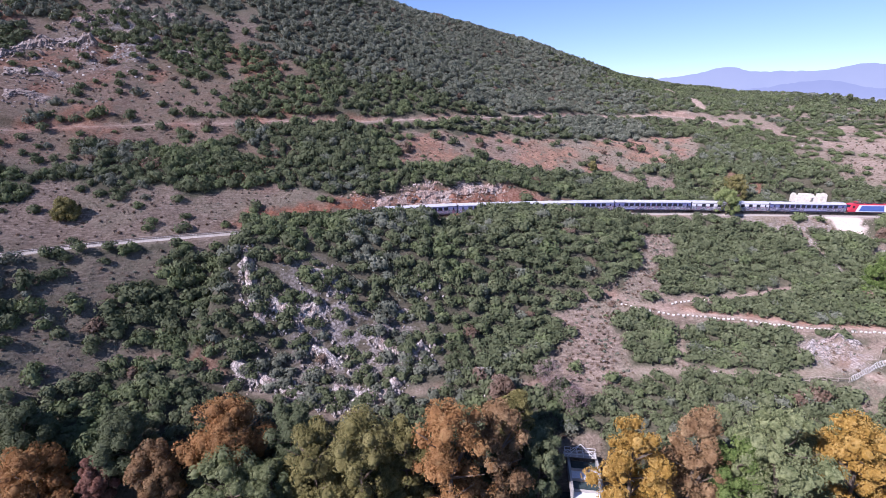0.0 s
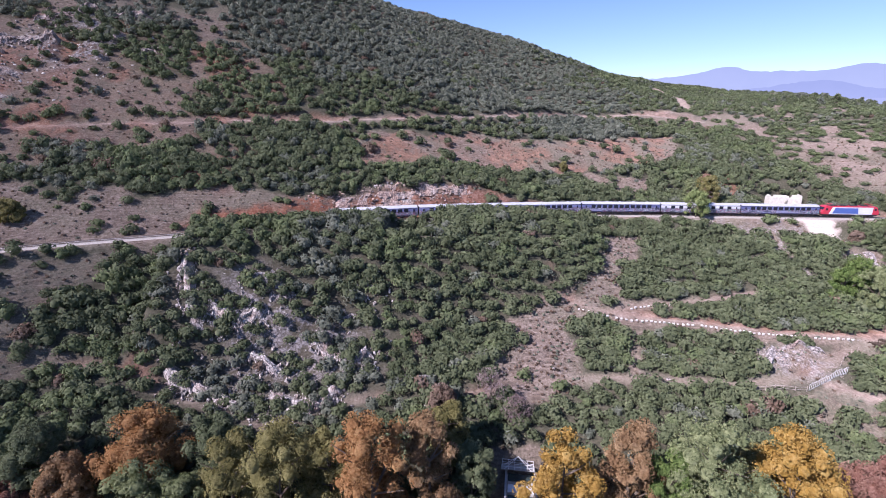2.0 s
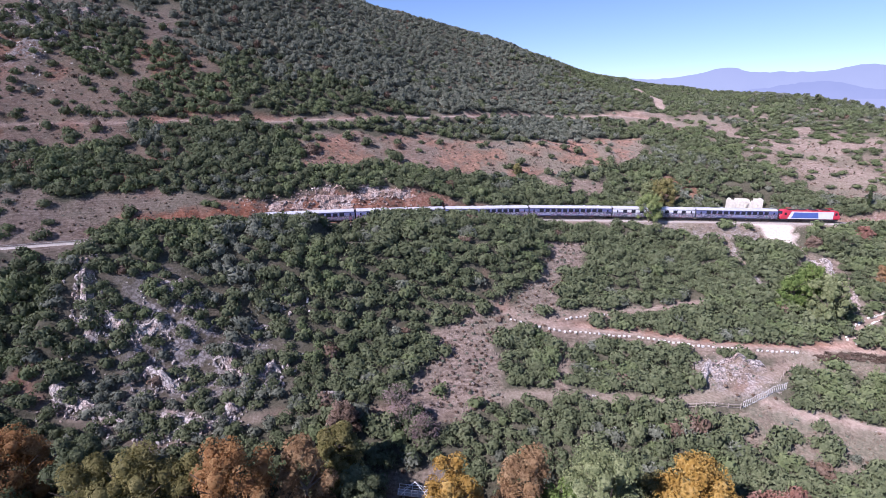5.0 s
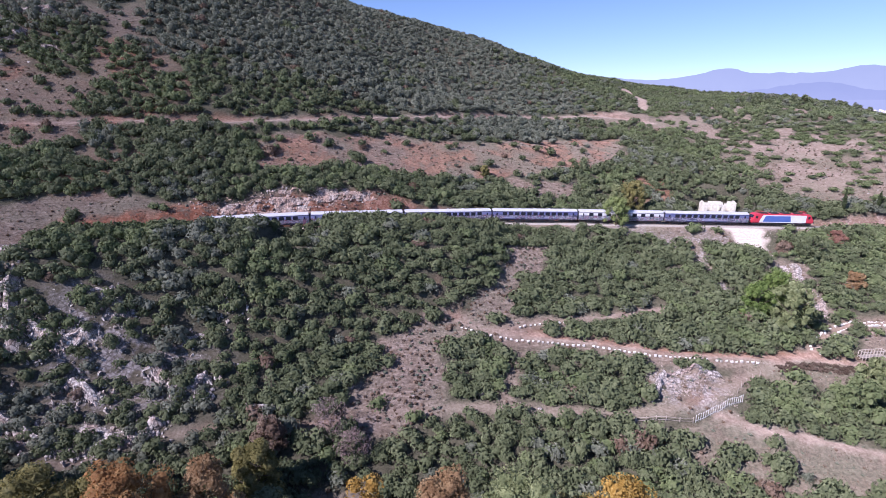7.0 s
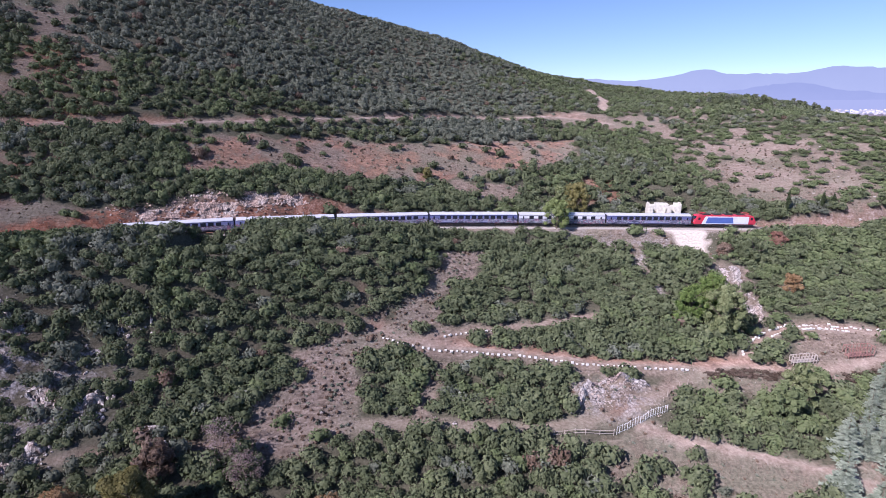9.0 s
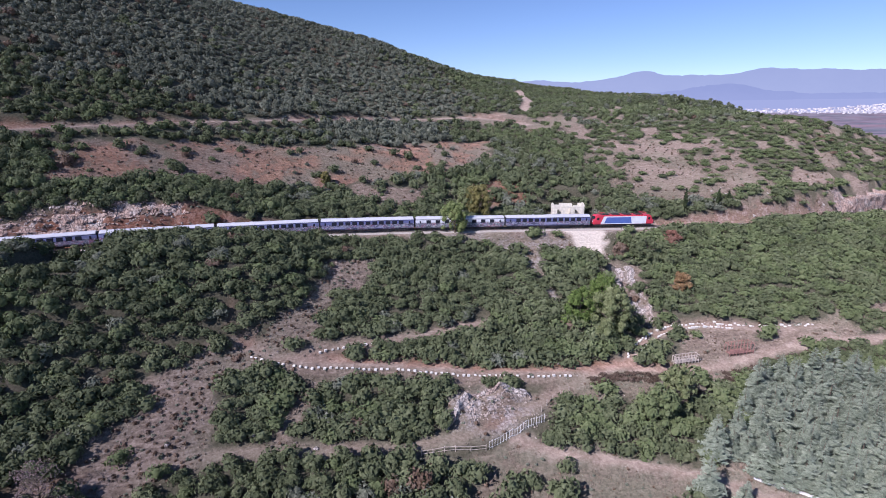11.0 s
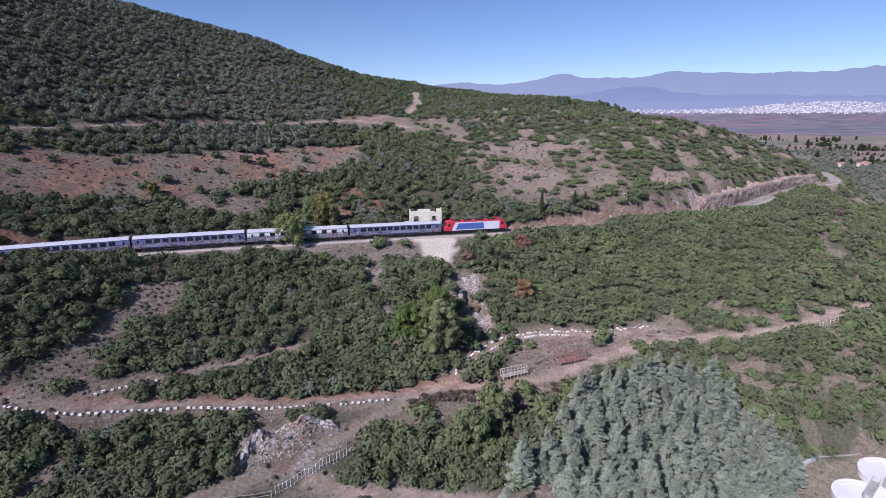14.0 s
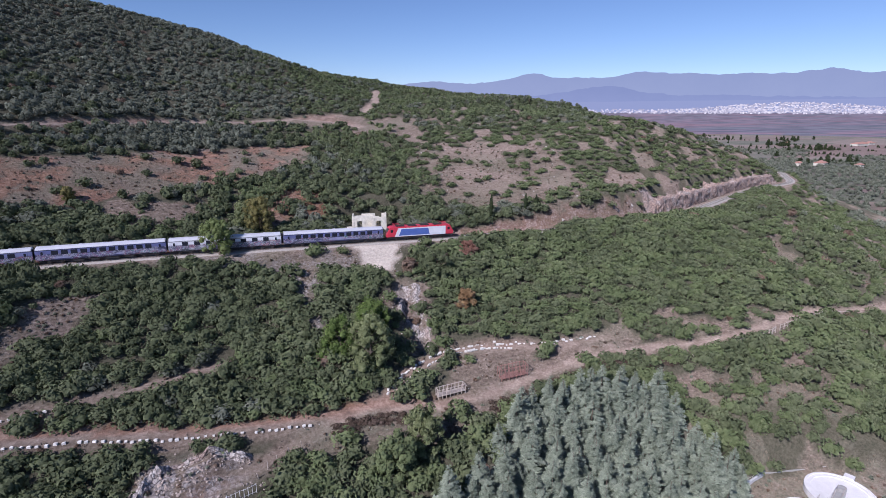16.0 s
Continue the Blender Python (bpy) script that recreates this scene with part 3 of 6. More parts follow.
    band = (sidet > 0) * smooth(4, 6, dt) * smooth(13, 9, dt + 5 * vnoise(x, y, 5, 88)) * smooth(-64, -52, x) * smooth(40, 20, x)
    red = np.maximum(red, band)
    red = np.maximum(red, 0.5 * inside(OPEN["clearing"][0], wx, wy) * smooth(0.3, 0.7, vnoise(x, y, 5, 93)))
    red = np.maximum(red, smooth(12, 6, np.abs(y - 202)) * smooth(14, 8, np.abs(x - 113)) * 0.5)
    dp, _, sidep = nearest(LOW_PATH, x, y, 10)
    red = np.maximum(red, 0.5 * smooth(3.4, 1.8, dp) * (sidep > 0) * smooth(50, 70, x) * smooth(150, 120, x))
    green = 0.9 * smooth(30, 60, x) * smooth(112, 104, y - 16 * smooth(100, 118, x) * smooth(190, 170, x)) + smooth(-60, -70, x) * smooth(128, 120, y) * 0.7
    return z, dict(cover=cover, path=path, red=red, rock=rough, green=np.clip(green, 0, 1), fields=fields, cut=cut, tip=tip)


def height(x, y):
    return float(land(x, y)[0][0])


# ---- mesh helpers ----
def raw_mesh(name, verts, faces, mats, index=None, flat=True, normals=None):
    """A mesh from arrays; faces all have the same number of corners."""
    me = bpy.data.meshes.new(name)
    verts, faces = np.asarray(verts, np.float32), np.asarray(faces, np.int32)
    nf, k = faces.shape
    me.vertices.add(len(verts)), me.loops.add(nf * k), me.polygons.add(nf)
    me.vertices.foreach_set("co", verts.ravel())
    me.loops.foreach_set("vertex_index", faces.ravel())
    me.polygons.foreach_set("loop_start", np.arange(nf, dtype=np.int32) * k)
    for m in mats:
        me.materials.append(m)
    if index is not None:
        me.polygons.foreach_set("material_index", np.asarray(index, np.int32))
    me.polygons.foreach_set("use_smooth", np.full(nf, not flat or normals is not None))
    me.update(calc_edges=True)
    me.validate()
    if normals is not None:
        me.attributes.new("custom_normal", "FLOAT_VECTOR", "POINT").data.foreach_set("vector", np.asarray(normals, np.float32).ravel())
    return me


def mesh_of(name, bm, material, smooth_shade=False):
    me = bpy.data.meshes.new(name)
    bm.to_mesh(me)
    bm.free()
    me.materials.append(material)
    if smooth_shade:
        for p in me.polygons:
            p.use_smooth = True
    return me


def part(name, bm, material, parent, label="", smooth_shade=False):
    ob = new(name, mesh_of(name, bm, material, smooth_shade))
    ob.parent = parent
    return tagged(ob, label)


def box(bm, x, y, z, sx, sy, sz, turn=None, bevel=0.0):
    """A box by its centre and sizes."""
    m = Matrix.LocRotScale((x, y, z), turn, (sx, sy, sz))
    r = bmesh.ops.create_cube(bm, size=1.0, matrix=m)
    if bevel:
        es = list({e for v in r["verts"] for e in v.link_edges})
        bmesh.ops.bevel(bm, geom=es, offset=bevel, segments=1, affect="EDGES")
    return r


def rod(bm, a, b, r, n=6, r2=None):
    a, b = Vector(a), Vector(b)
    d = b - a
    m = Matrix.Translation((a + b) / 2) @ d.to_track_quat("Z", "Y").to_matrix().to_4x4()
    bmesh.ops.create_cone(bm, cap_ends=True, segments=n, radius1=r, radius2=r if r2 is None else r2, depth=d.length, matrix=m)


def prism(bm, outline, y0, y1):
    """An outline in x and z, drawn out from y0 to y1."""
    a = [bm.verts.new((x, y0, z)) for x, z in outline]
    b = [bm.verts.new((x, y1, z)) for x, z in outline]
    n = len(outline)
    bm.faces.new(a)
    bm.faces.new(b[::-1])
    for i in range(n):
        j = (i + 1) % n
        bm.faces.new((a[j], a[i], b[i], b[j]))
    bmesh.ops.recalc_face_normals(bm, faces=bm.faces[:])


# ---- ground ----
def axis(lo, hi, fine_lo, fine_hi, step, grow=1.16):
    mid = list(np.arange(fine_lo, fine_hi + step / 2, step))
    up, d = [mid[-1]], step
    while up[-1] < hi:
        d *= grow
        up.append(up[-1] + d)
    down, d = [mid[0]], step
    while down[-1] > lo:
        d *= grow
        down.append(down[-1] - d)
    return np.array(down[:0:-1] + mid + up[1:])


def build_ground():
    gx = axis(-1500, 4800, -150, 330, 1.5, 1.06)
    gy = axis(-1200, 4800, 64, 262, 1.4, 1.045)
    xx, yy = np.meshgrid(gx, gy)
    z, zone = land(xx.ravel(), yy.ravel())
    nx, ny = len(gx), len(gy)
    i = np.arange(nx * ny).reshape(ny, nx)
    faces = np.stack([i[:-1, :-1], i[:-1, 1:], i[1:, 1:], i[1:, :-1]], -1).reshape(-1, 4)
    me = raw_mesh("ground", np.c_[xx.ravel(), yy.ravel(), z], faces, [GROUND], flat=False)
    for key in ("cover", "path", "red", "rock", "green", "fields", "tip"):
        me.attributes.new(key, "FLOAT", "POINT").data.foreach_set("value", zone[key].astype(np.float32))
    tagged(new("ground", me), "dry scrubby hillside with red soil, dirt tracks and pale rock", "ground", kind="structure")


build_ground()


# ---- railway ----
def offset_line(line, side, lift):
    """The line moved sideways (+ to the left of its course) and up."""
    t = np.gradient(line[:, :2], axis=0)
    t /= np.linalg.norm(t, axis=1)[:, None]
    return np.c_[line[:, 0] - t[:, 1] * side, line[:, 1] + t[:, 0] * side, line[:, 2] + lift]


def sweep(name, line, profile, material, flat=True):
    """A profile of (sideways, up) carried along a line, closed below."""
    rings = [offset_line(line, s, u) for s, u in profile]
    v = np.stack(rings, 1)
    n, k = v.shape[:2]
    i = np.arange(n * k).reshape(n, k)
    j = np.roll(i, -1, axis=1)
    faces = np.stack([i[:-1], i[1:], j[1:], j[:-1]], -1).reshape(-1, 4)
    return raw_mesh(name, v.reshape(-1, 3), faces[:, ::-1], [material], flat=flat)


def build_railway():
    bed = tagged(new("railway_track", None), "single railway track on pale gravel ballast", "railway track", kind="structure")
    ob = new("ballast", sweep("ballast", TRACK, [(-3.0, -0.35), (-1.8, 0.25), (1.8, 0.25), (3.0, -0.35)], BALLAST))
    ob.parent = bed
    for s in (-0.75, 0.75):
        r = new("rail", sweep("rail", TRACK, [(s - 0.07, 0.34), (s - 0.04, 0.52), (s + 0.04, 0.52), (s + 0.07, 0.34)], RAIL))
        r.parent = bed
    fine = spline(TRACK[::4], 0.65)
    bm_v, bm_f = [], []
    left, right = offset_line(fine, 1.25, 0), offset_line(fine, -1.25, 0)
    tang = np.gradient(fine, axis=0)
    tang /= np.linalg.norm(tang, axis=1)[:, None]
    for a, b, t in zip(left, right, tang):
        n = len(bm_v)
        for p, u in ((a, 0.2), (b, 0.2), (a, 0.36), (b, 0.36)):
            bm_v += [p - t * 0.13 + (0, 0, u), p + t * 0.13 + (0, 0, u)]
        bm_f += [(n + 4, n + 6, n + 7, n + 5), (n, n + 4, n + 5, n + 1), (n + 2, n + 3, n + 7, n + 6), (n, n + 2, n + 6, n + 4), (n + 1, n + 5, n + 7, n + 3)]
    ob = tagged(new("sleepers", raw_mesh("sleepers", bm_v, bm_f, [SLEEPER])), "concrete sleepers", kind="stuff")
    ob.parent = bed


build_railway()
SPAN = np.r_[0, np.cumsum(np.linalg.norm(np.diff(TRACK, axis=0), axis=1))]


def on_track(s):
    return Vector([float(np.interp(s, SPAN, TRACK[:, i])) for i in range(3)])


def rail_pose(s, half):
    """The pose of a vehicle whose bogies stand half a length before and behind s."""
    a, b = on_track(s - half), on_track(s + half)
    d = b - a
    return Matrix.Translation((a + b) / 2 + Vector((0, 0, 0.52))) @ pose(0, 0, 0, 0, -math.degrees(math.atan2(d.z, math.hypot(d.x, d.y))), math.degrees(math.atan2(d.y, d.x)))


def bogie(parent, x):
    bm = bmesh.new()
    for s in (-1.02, 1.02):
        box(bm, x, s, 0.62, 3.3, 0.14, 0.26, bevel=0.04)
        box(bm, x, s, 0.80, 0.7, 0.22, 0.34, bevel=0.04)
        for w in (-1.25, 1.25):
            box(bm, x + w, s * 1.03, 0.46, 0.36, 0.2, 0.36, bevel=0.04)
    box(bm, x, 0, 0.66, 0.5, 2.0, 0.3)
    b = part("bogie", bm, DARK, parent)
    for w in (-1.25, 1.25):
        bm = bmesh.new()
        rod(bm, (x + w, -0.78, 0.46), (x + w, -0.66, 0.46), 0.46, 16)
        rod(bm, (x + w, 0.66, 0.46), (x + w, 0.78, 0.46), 0.46, 16)
        rod(bm, (x + w, -0.7, 0.46), (x + w, 0.7, 0.46), 0.09, 8)
        part("wheelset", bm, RAIL, b)


def build_coach(side, label, windows=11):
    car = tagged(new("passenger_coach", None), label, "railway coach", "coaches of the train")
    half = 13.0
    bm = bmesh.new()
    prof = [(-1.30, 0.95), (-1.41, 1.25), (-1.42, 2.6), (-1.36, 3.42), (1.36, 3.42), (1.42, 2.6), (1.41, 1.25), (1.30, 0.95)]
    rings = [[bm.verts.new((x, y * k, z)) for y, z in prof] for x, k in ((-half, 0.96), (-half + 0.5, 1), (half - 0.5, 1), (half, 0.96))]
    for a, b in zip(rings[:-1], rings[1:]):
        for i in range(len(prof)):
            j = (i + 1) % len(prof)
            bm.faces.new((a[i], b[i], b[j], a[j]))
    bm.faces.new(rings[0])
    bm.faces.new(rings[-1][::-1])
    bmesh.ops.recalc_face_normals(bm, faces=bm.faces[:])
    body = part("body", bm, side, car)
    bm = bmesh.new()
    arc = [(1.40 * math.cos(a), 3.42 + 0.58 * math.sin(a)) for a in np.linspace(0, math.pi, 11)]
    prism(bm, [(y, z) for y, z in arc], -half + 0.15, half - 0.15)
    bmesh.ops.rotate(bm, verts=bm.verts[:], matrix=Matrix.Rotation(radians(-90), 3, "Z"))
    roof = part("roof", bm, ROOFM, car, "silver-white curved roof")
    for x in (-9, -4.5, 0, 4.5, 9):
        bm = bmesh.new()
        box(bm, x, 0, 4.02, 0.7, 0.5, 0.16, bevel=0.04)
        part("roof_vent", bm, ROOFM, roof)
    step = 18.6 / (windows - 1)
    for s in (-1, 1):
        for i in range(windows):
            bm = bmesh.new()
            box(bm, -9.3 + i * step, s * 1.405, 2.68, 1.32, 0.05, 0.96, bevel=0.02)
            part("window", bm, GLASS, body)
        for x in (-11.7, 11.7):
            bm = bmesh.new()
            box(bm, x, s * 1.425, 2.1, 0.86, 0.05, 2.1, bevel=0.02)
            door = part("door", bm, side, body)
            bm = bmesh.new()
            box(bm, x, s * 1.455, 2.65, 0.42, 0.03, 0.7)
            part("door_window", bm, GLASS, door)
    for x in (-half - 0.12, half + 0.12):
        bm = bmesh.new()
        box(bm, x, 0, 2.35, 0.34, 1.5, 2.5, bevel=0.08)
        part("gangway", bm, DARK, car, "black rubber gangway bellows")
    bm = bmesh.new()
    box(bm, 0, 0, 0.82, 25.2, 2.3, 0.3)
    for x, w in ((-5.0, 2.2), (-1.8, 1.6), (1.6, 2.6), (5.2, 1.8)):
        box(bm, x, 0, 0.55, w, 2.3, 0.5, bevel=0.04)
    part("underframe", bm, DARK, car)
    for x in (-9.5, 9.5):
        bogie(car, x)
    return car


def build_locomotive():
    loco = tagged(new("locomotive", None), "red electric locomotive with a white and blue side panel", "locomotive")
    bm = bmesh.new()
    side = [(-9.6, 1.05), (9.6, 1.05), (9.75, 1.9), (9.45, 2.3), (8.75, 3.55), (8.2, 3.8), (-8.2, 3.8), (-8.75, 3.55), (-9.45, 2.3), (-9.75, 1.9)]
    prism(bm, side, -1.45, 1.45)
    bmesh.ops.bevel(bm, geom=[e for e in bm.edges if abs(e.verts[0].co.y - e.verts[1].co.y) < 0.01], offset=0.18, segments=2, affect="EDGES")
    body = part("body", bm, LOCO_RED, loco)
    for s in (-1, 1):
        bm = bmesh.new()
        prism(bm, [(-7.4, 1.15), (7.3, 1.15), (7.3, 3.5), (-6.4, 3.5)], s * 1.45, s * 1.47)
        panel = part("side_panel", bm, LOCO_WHITE, body, "white side panel")
        bm = bmesh.new()
        prism(bm, [(-6.2, 1.4), (2.6, 1.4), (2.2, 3.2), (-5.5, 3.2)], s * 1.47, s * 1.485)
        part("side_stripe", bm, LOCO_BLUE, panel, "blue painted field")
        for x in (-8.2, 8.2):
            bm = bmesh.new()
            box(bm, x, s * 1.455, 2.75, 0.7, 0.04, 0.75, bevel=0.02)
            part("cab_side_window", bm, GLASS, body)
    for s in (-1, 1):
        bm = bmesh.new()
        box(bm, s * 9.13, 0, 2.95, 0.06, 2.2, 0.95, Euler((0, s * radians(-29), 0)).to_quaternion(), 0.02)
        part("windscreen", bm, GLASS, body)
        for y in (-0.95, 0.95):
            bm = bmesh.new()
            rod(bm, (s * 9.7, y, 1.95), (s * 9.76, y, 1.95), 0.14, 12)
            part("headlight", bm, WHITE_PAINT, body)
            bm = bmesh.new()
            rod(bm, (s * 9.7, y, 1.2), (s * 10.2, y, 1.2), 0.1, 8)
            rod(bm, (s * 10.2, y, 1.2), (s * 10.26, y, 1.2), 0.24, 12)
            part("buffer", bm, DARK, loco)
    for x in (-5.6, -2.2, 1.4, 5.2):
        bm = bmesh.new()
        box(bm, x, 0, 3.9, 2.4, 1.7, 0.22, bevel=0.05)
        part("roof_box", bm, DARK, body)
    for x in (-6.7, 6.7):
        bm = bmesh.new()
        for y in (-0.55, 0.55):
            rod(bm, (x - 1.0, y, 4.1), (x + 1.0, y * 0.8, 4.38), 0.035)
            rod(bm, (x + 1.0, y * 0.8, 4.38), (x - 0.9, y * 0.8, 4.5), 0.03)
        rod(bm, (x - 0.9, -0.85, 4.52), (x - 0.9, 0.85, 4.52), 0.04)
        part("pantograph", bm, LOCO_RED, loco, "folded red pantograph")
    bm = bmesh.new()
    box(bm, 0, 0, 0.85, 18.4, 2.5, 0.42)
    box(bm, 0, 0, 0.55, 5.0, 2.3, 0.6, bevel=0.06)
    part("underframe", bm, DARK, loco)
    for x in (-5.2, 5.2):
        bogie(loco, x)
    return loco


FRONT = float(np.interp(156.0, TRACK[:, 0], SPAN))
loco = build_locomotive()
loco.matrix_basis = rail_pose(FRONT - 10.2, 5.2)
blue = build_coach(SIDE_BLUE, "light blue passenger coach with graffiti along its lower side")
navy = build_coach(SIDE_NAVY, "dark blue passenger coach with graffiti and a silver roof")
white = build_coach(SIDE_WHITE, "white passenger coach covered in dark graffiti", 8)
at = FRONT - 20.6 - 13.2
for i, kind in enumerate((navy, white, navy, blue, blue, blue)):
    m = rail_pose(at - 26.55 * i, 9.5)
    if kind.get("placed"):
        copy_thing(kind, m)
    else:
        kind.matrix_basis = m
        kind["placed"] = 1
for o in scene.objects:
    if "placed" in o:
        del o["placed"]


# ---- foliage ----
ICO_V = np.array([(math.cos(a) * 0.894, math.sin(a) * 0.894, z) for k, z in ((0, 0.447), (0.5, -0.447)) for a in [(i + k) * 2 * math.pi / 5 for i in range(5)]]
                 + [(0, 0, 1), (0, 0, -1)])
ICO_F = np.array([(10, i, (i + 1) % 5) for i in range(5)] + [(11, 5 + (i + 1) % 5, 5 + i) for i in range(5)]
                 + [(i, 5 + i, (i + 1) % 5) for i in range(5)] + [((i + 1) % 5, 5 + i, 5 + (i + 1) % 5) for i in range(5)])


def clumps(rng, lobes, count, leaf, core=0.68, fold=0.45, droop=0.0, cores=40):
    """Leaf clumps over a cloud of lobes (x, y, z, rx, rz), with dim cores that close the gaps. Verts and triangles."""
    lobes = np.asarray(lobes, float)
    w = lobes[:, 3] ** 1.6 * lobes[:, 4] ** 0.4
    pick = rng.choice(len(lobes), count, p=w / w.sum())
    d = rng.normal(size=(count, 3))
    d[:, 2] = np.where(d[:, 2] < -0.35, -d[:, 2], d[:, 2])
    d /= np.linalg.norm(d, axis=1)[:, None]
    l = lobes[pick]
    rad = rng.uniform(0.86, 1.12, count)[:, None]
    p = l[:, :3] + d * np.c_[l[:, 3], l[:, 3], l[:, 4]] * rad
    nrm = d + rng.normal(size=(count, 3)) * fold
    nrm /= np.linalg.norm(nrm, axis=1)[:, None]
    t = np.cross(nrm, rng.normal(size=(count, 3)))
    t /= np.linalg.norm(t, axis=1)[:, None]
    t[:, 2] -= droop
    b = np.cross(nrm, t)
    s = (leaf * rng.uniform(0.6, 1.4, count))[:, None]
    tri = np.stack([p - t * s * 0.6 - b * s * 0.5, p - t * s * 0.5 + b * s * 0.55, p + t * s * 0.9], 1)
    turned = np.einsum("ij,ij->i", np.cross(tri[:, 1] - tri[:, 0], tri[:, 2] - tri[:, 0]), d) < 0
    tri[turned] = tri[turned][:, ::-1]
    mid = p - np.average(lobes[:, :3], axis=0, weights=w)
    mid /= np.linalg.norm(mid, axis=1)[:, None] + 1e-6
    soft = d * 0.5 + mid * 0.3 + nrm * np.sign(np.einsum("ij,ij->i", nrm, d))[:, None] * 0.4
    soft /= np.linalg.norm(soft, axis=1)[:, None]
    cv, cf, cn = [tri.reshape(-1, 3)], [np.arange(count * 3).reshape(-1, 3)], [np.repeat(soft, 3, axis=0)]
    n = count * 3
    if core:
        for q in sorted(lobes, key=lambda l: -l[3])[:cores]:
            cv.append(q[:3] + ICO_V * np.array([q[3], q[3], q[4]]) * core * rng.uniform(0.9, 1.1, (12, 1)))
            cf.append(ICO_F + n)
            cn.append(ICO_V)
            n += 12
    return np.vstack(cv), np.vstack(cf), np.vstack(cn)


def leafy(name, shape, mat):
    """A mesh of leaf clumps that takes the light as one soft mass."""
    return raw_mesh(name, shape[0], shape[1], [mat], normals=shape[2])


def bush_shape(seed, lobes, count, leaf):
    """A low wide shrub about one metre in radius."""
    rng = np.random.default_rng(seed)
    spec = [(0, 0, 0.5, 0.62, 0.60)]
    for i in range(lobes - 1):
        a, r = rng.uniform(0, 2 * math.pi), rng.uniform(0.3, 0.72)
        k = rng.uniform(0.30, 0.5)
        spec.append((r * math.cos(a), r * math.sin(a), rng.uniform(0.25, 0.75) * (1.1 - 0.5 * r), k, k * rng.uniform(0.8, 1.2)))
    return clumps(rng, spec, count, leaf, cores=1 if count < 110 else 2)


NEAR_SHAPES = [bush_shape(100 + i, 9, 205, 0.165) for i in range(7)]
MID_SHAPES = [bush_shape(200 + i, 6, 105, 0.21) for i in range(6)]
FAR_SHAPES = [bush_shape(300 + i, 4, 46, 0.32) for i in range(6)]


def planted(shapes, rng, x, y, z, size, tall):
    """All the shapes at their places, as one set of verts and triangles (and normals, where the shapes have them)."""
    vs, fs, ns, n = [], [], [], 0
    which, ang = rng.integers(0, len(shapes), len(x)), rng.uniform(0, 2 * math.pi, len(x))
    for k, (sv, sf, *sn) in enumerate(shapes):
        i = np.where(which == k)[0]
        if len(i) == 0:
            continue
        c, s = np.cos(ang[i])[:, None], np.sin(ang[i])[:, None]

        def turned(a):
            return a[None, :, 0] * c - a[None, :, 1] * s, a[None, :, 0] * s + a[None, :, 1] * c
        px, py = turned(sv)
        wide = size[i][:, None]
        v = np.stack([px * wide + x[i][:, None], py * wide + y[i][:, None], sv[None, :, 2] * (size[i] * tall[i])[:, None] + z[i][:, None]], -1).reshape(-1, 3)
        f = (sf[None] + (np.arange(len(i)) * len(sv))[:, None, None]).reshape(-1, 3) + n
        vs.append(v), fs.append(f)
        if sn:
            nx, ny = turned(sn[0])
            ns.append(np.stack([nx, ny, np.broadcast_to(sn[0][None, :, 2], nx.shape)], -1).reshape(-1, 3))
        n += len(v)
    return (np.vstack(vs), np.vstack(fs), np.vstack(ns)) if ns else (np.vstack(vs), np.vstack(fs))


def scatter(rng, x0, x1, y0, y1, cell, wedge=1.6):
    """Places on a shaken grid, within the wedge of land that is overlooked."""
    xx, yy = np.meshgrid(np.arange(x0, x1, cell), np.arange(y0, y1, cell))
    x = xx.ravel() + rng.uniform(-0.45, 0.45, xx.size) * cell
    y = yy.ravel() + rng.uniform(-0.45, 0.45, xx.size) * cell
    ok = (x > -0.98 * y - 6) & (x < 142 + wedge * np.maximum(y - 38, 0))
    return x[ok], y[ok]


KEEP_OUT = [(94, 172, 4), (133.8, 167, 6.5), (134, 163, 4.5), (134, 189, 9), (85.5, 103.8, 3.6), (80, 103.4, 3), (92.5, 105, 3.5), (97, 107, 4), (101.5, 109.5, 3.5), (92, 113, 5), (99, 114, 4), (138.8, 123.1, 4.2), (153, 125.7, 5.0), (201, 90, 9.5), (190, 87, 9)]


def grow(name, shapes, rng, x, y, size, tall, label, tone):
    """Splits the scrub by leaf colour, and makes one mass of each."""
    z, zone = land(x, y)
    odds = zone["cover"]
    ok = rng.uniform(0, 1, len(x)) < odds
    for kx, ky, kr in KEEP_OUT:
        ok &= np.hypot(x - kx, y - ky) > kr
    x, y, z, size, tall = x[ok], y[ok], z[ok], size[ok], tall[ok]
    t = tone(x, y) + rng.uniform(-0.15, 0.15, len(x))
    dry = rng.uniform(0, 1, len(x)) < 0.005 + 0.008 * (x < 60)
    for kind, mat, words, sel in (("grey", OLIVE, "grey-green olive-like", (t < 0.36) & ~dry), ("dark", OAK, "dark green kermes oak", (t >= 0.36) & (t < 0.62) & ~dry),
                                  ("bright", LENTISK, "fresh green evergreen", (t >= 0.62) & ~dry), ("dry", DRY, "leafless brown", dry)):
        if sel.sum() == 0:
            continue
        mass = planted(shapes, rng, x[sel], y[sel], z[sel] - 0.25, size[sel], tall[sel])
        tagged(new(name, leafy(name, mass, mat)), f"{words} {label}", "scrub", kind="stuff")


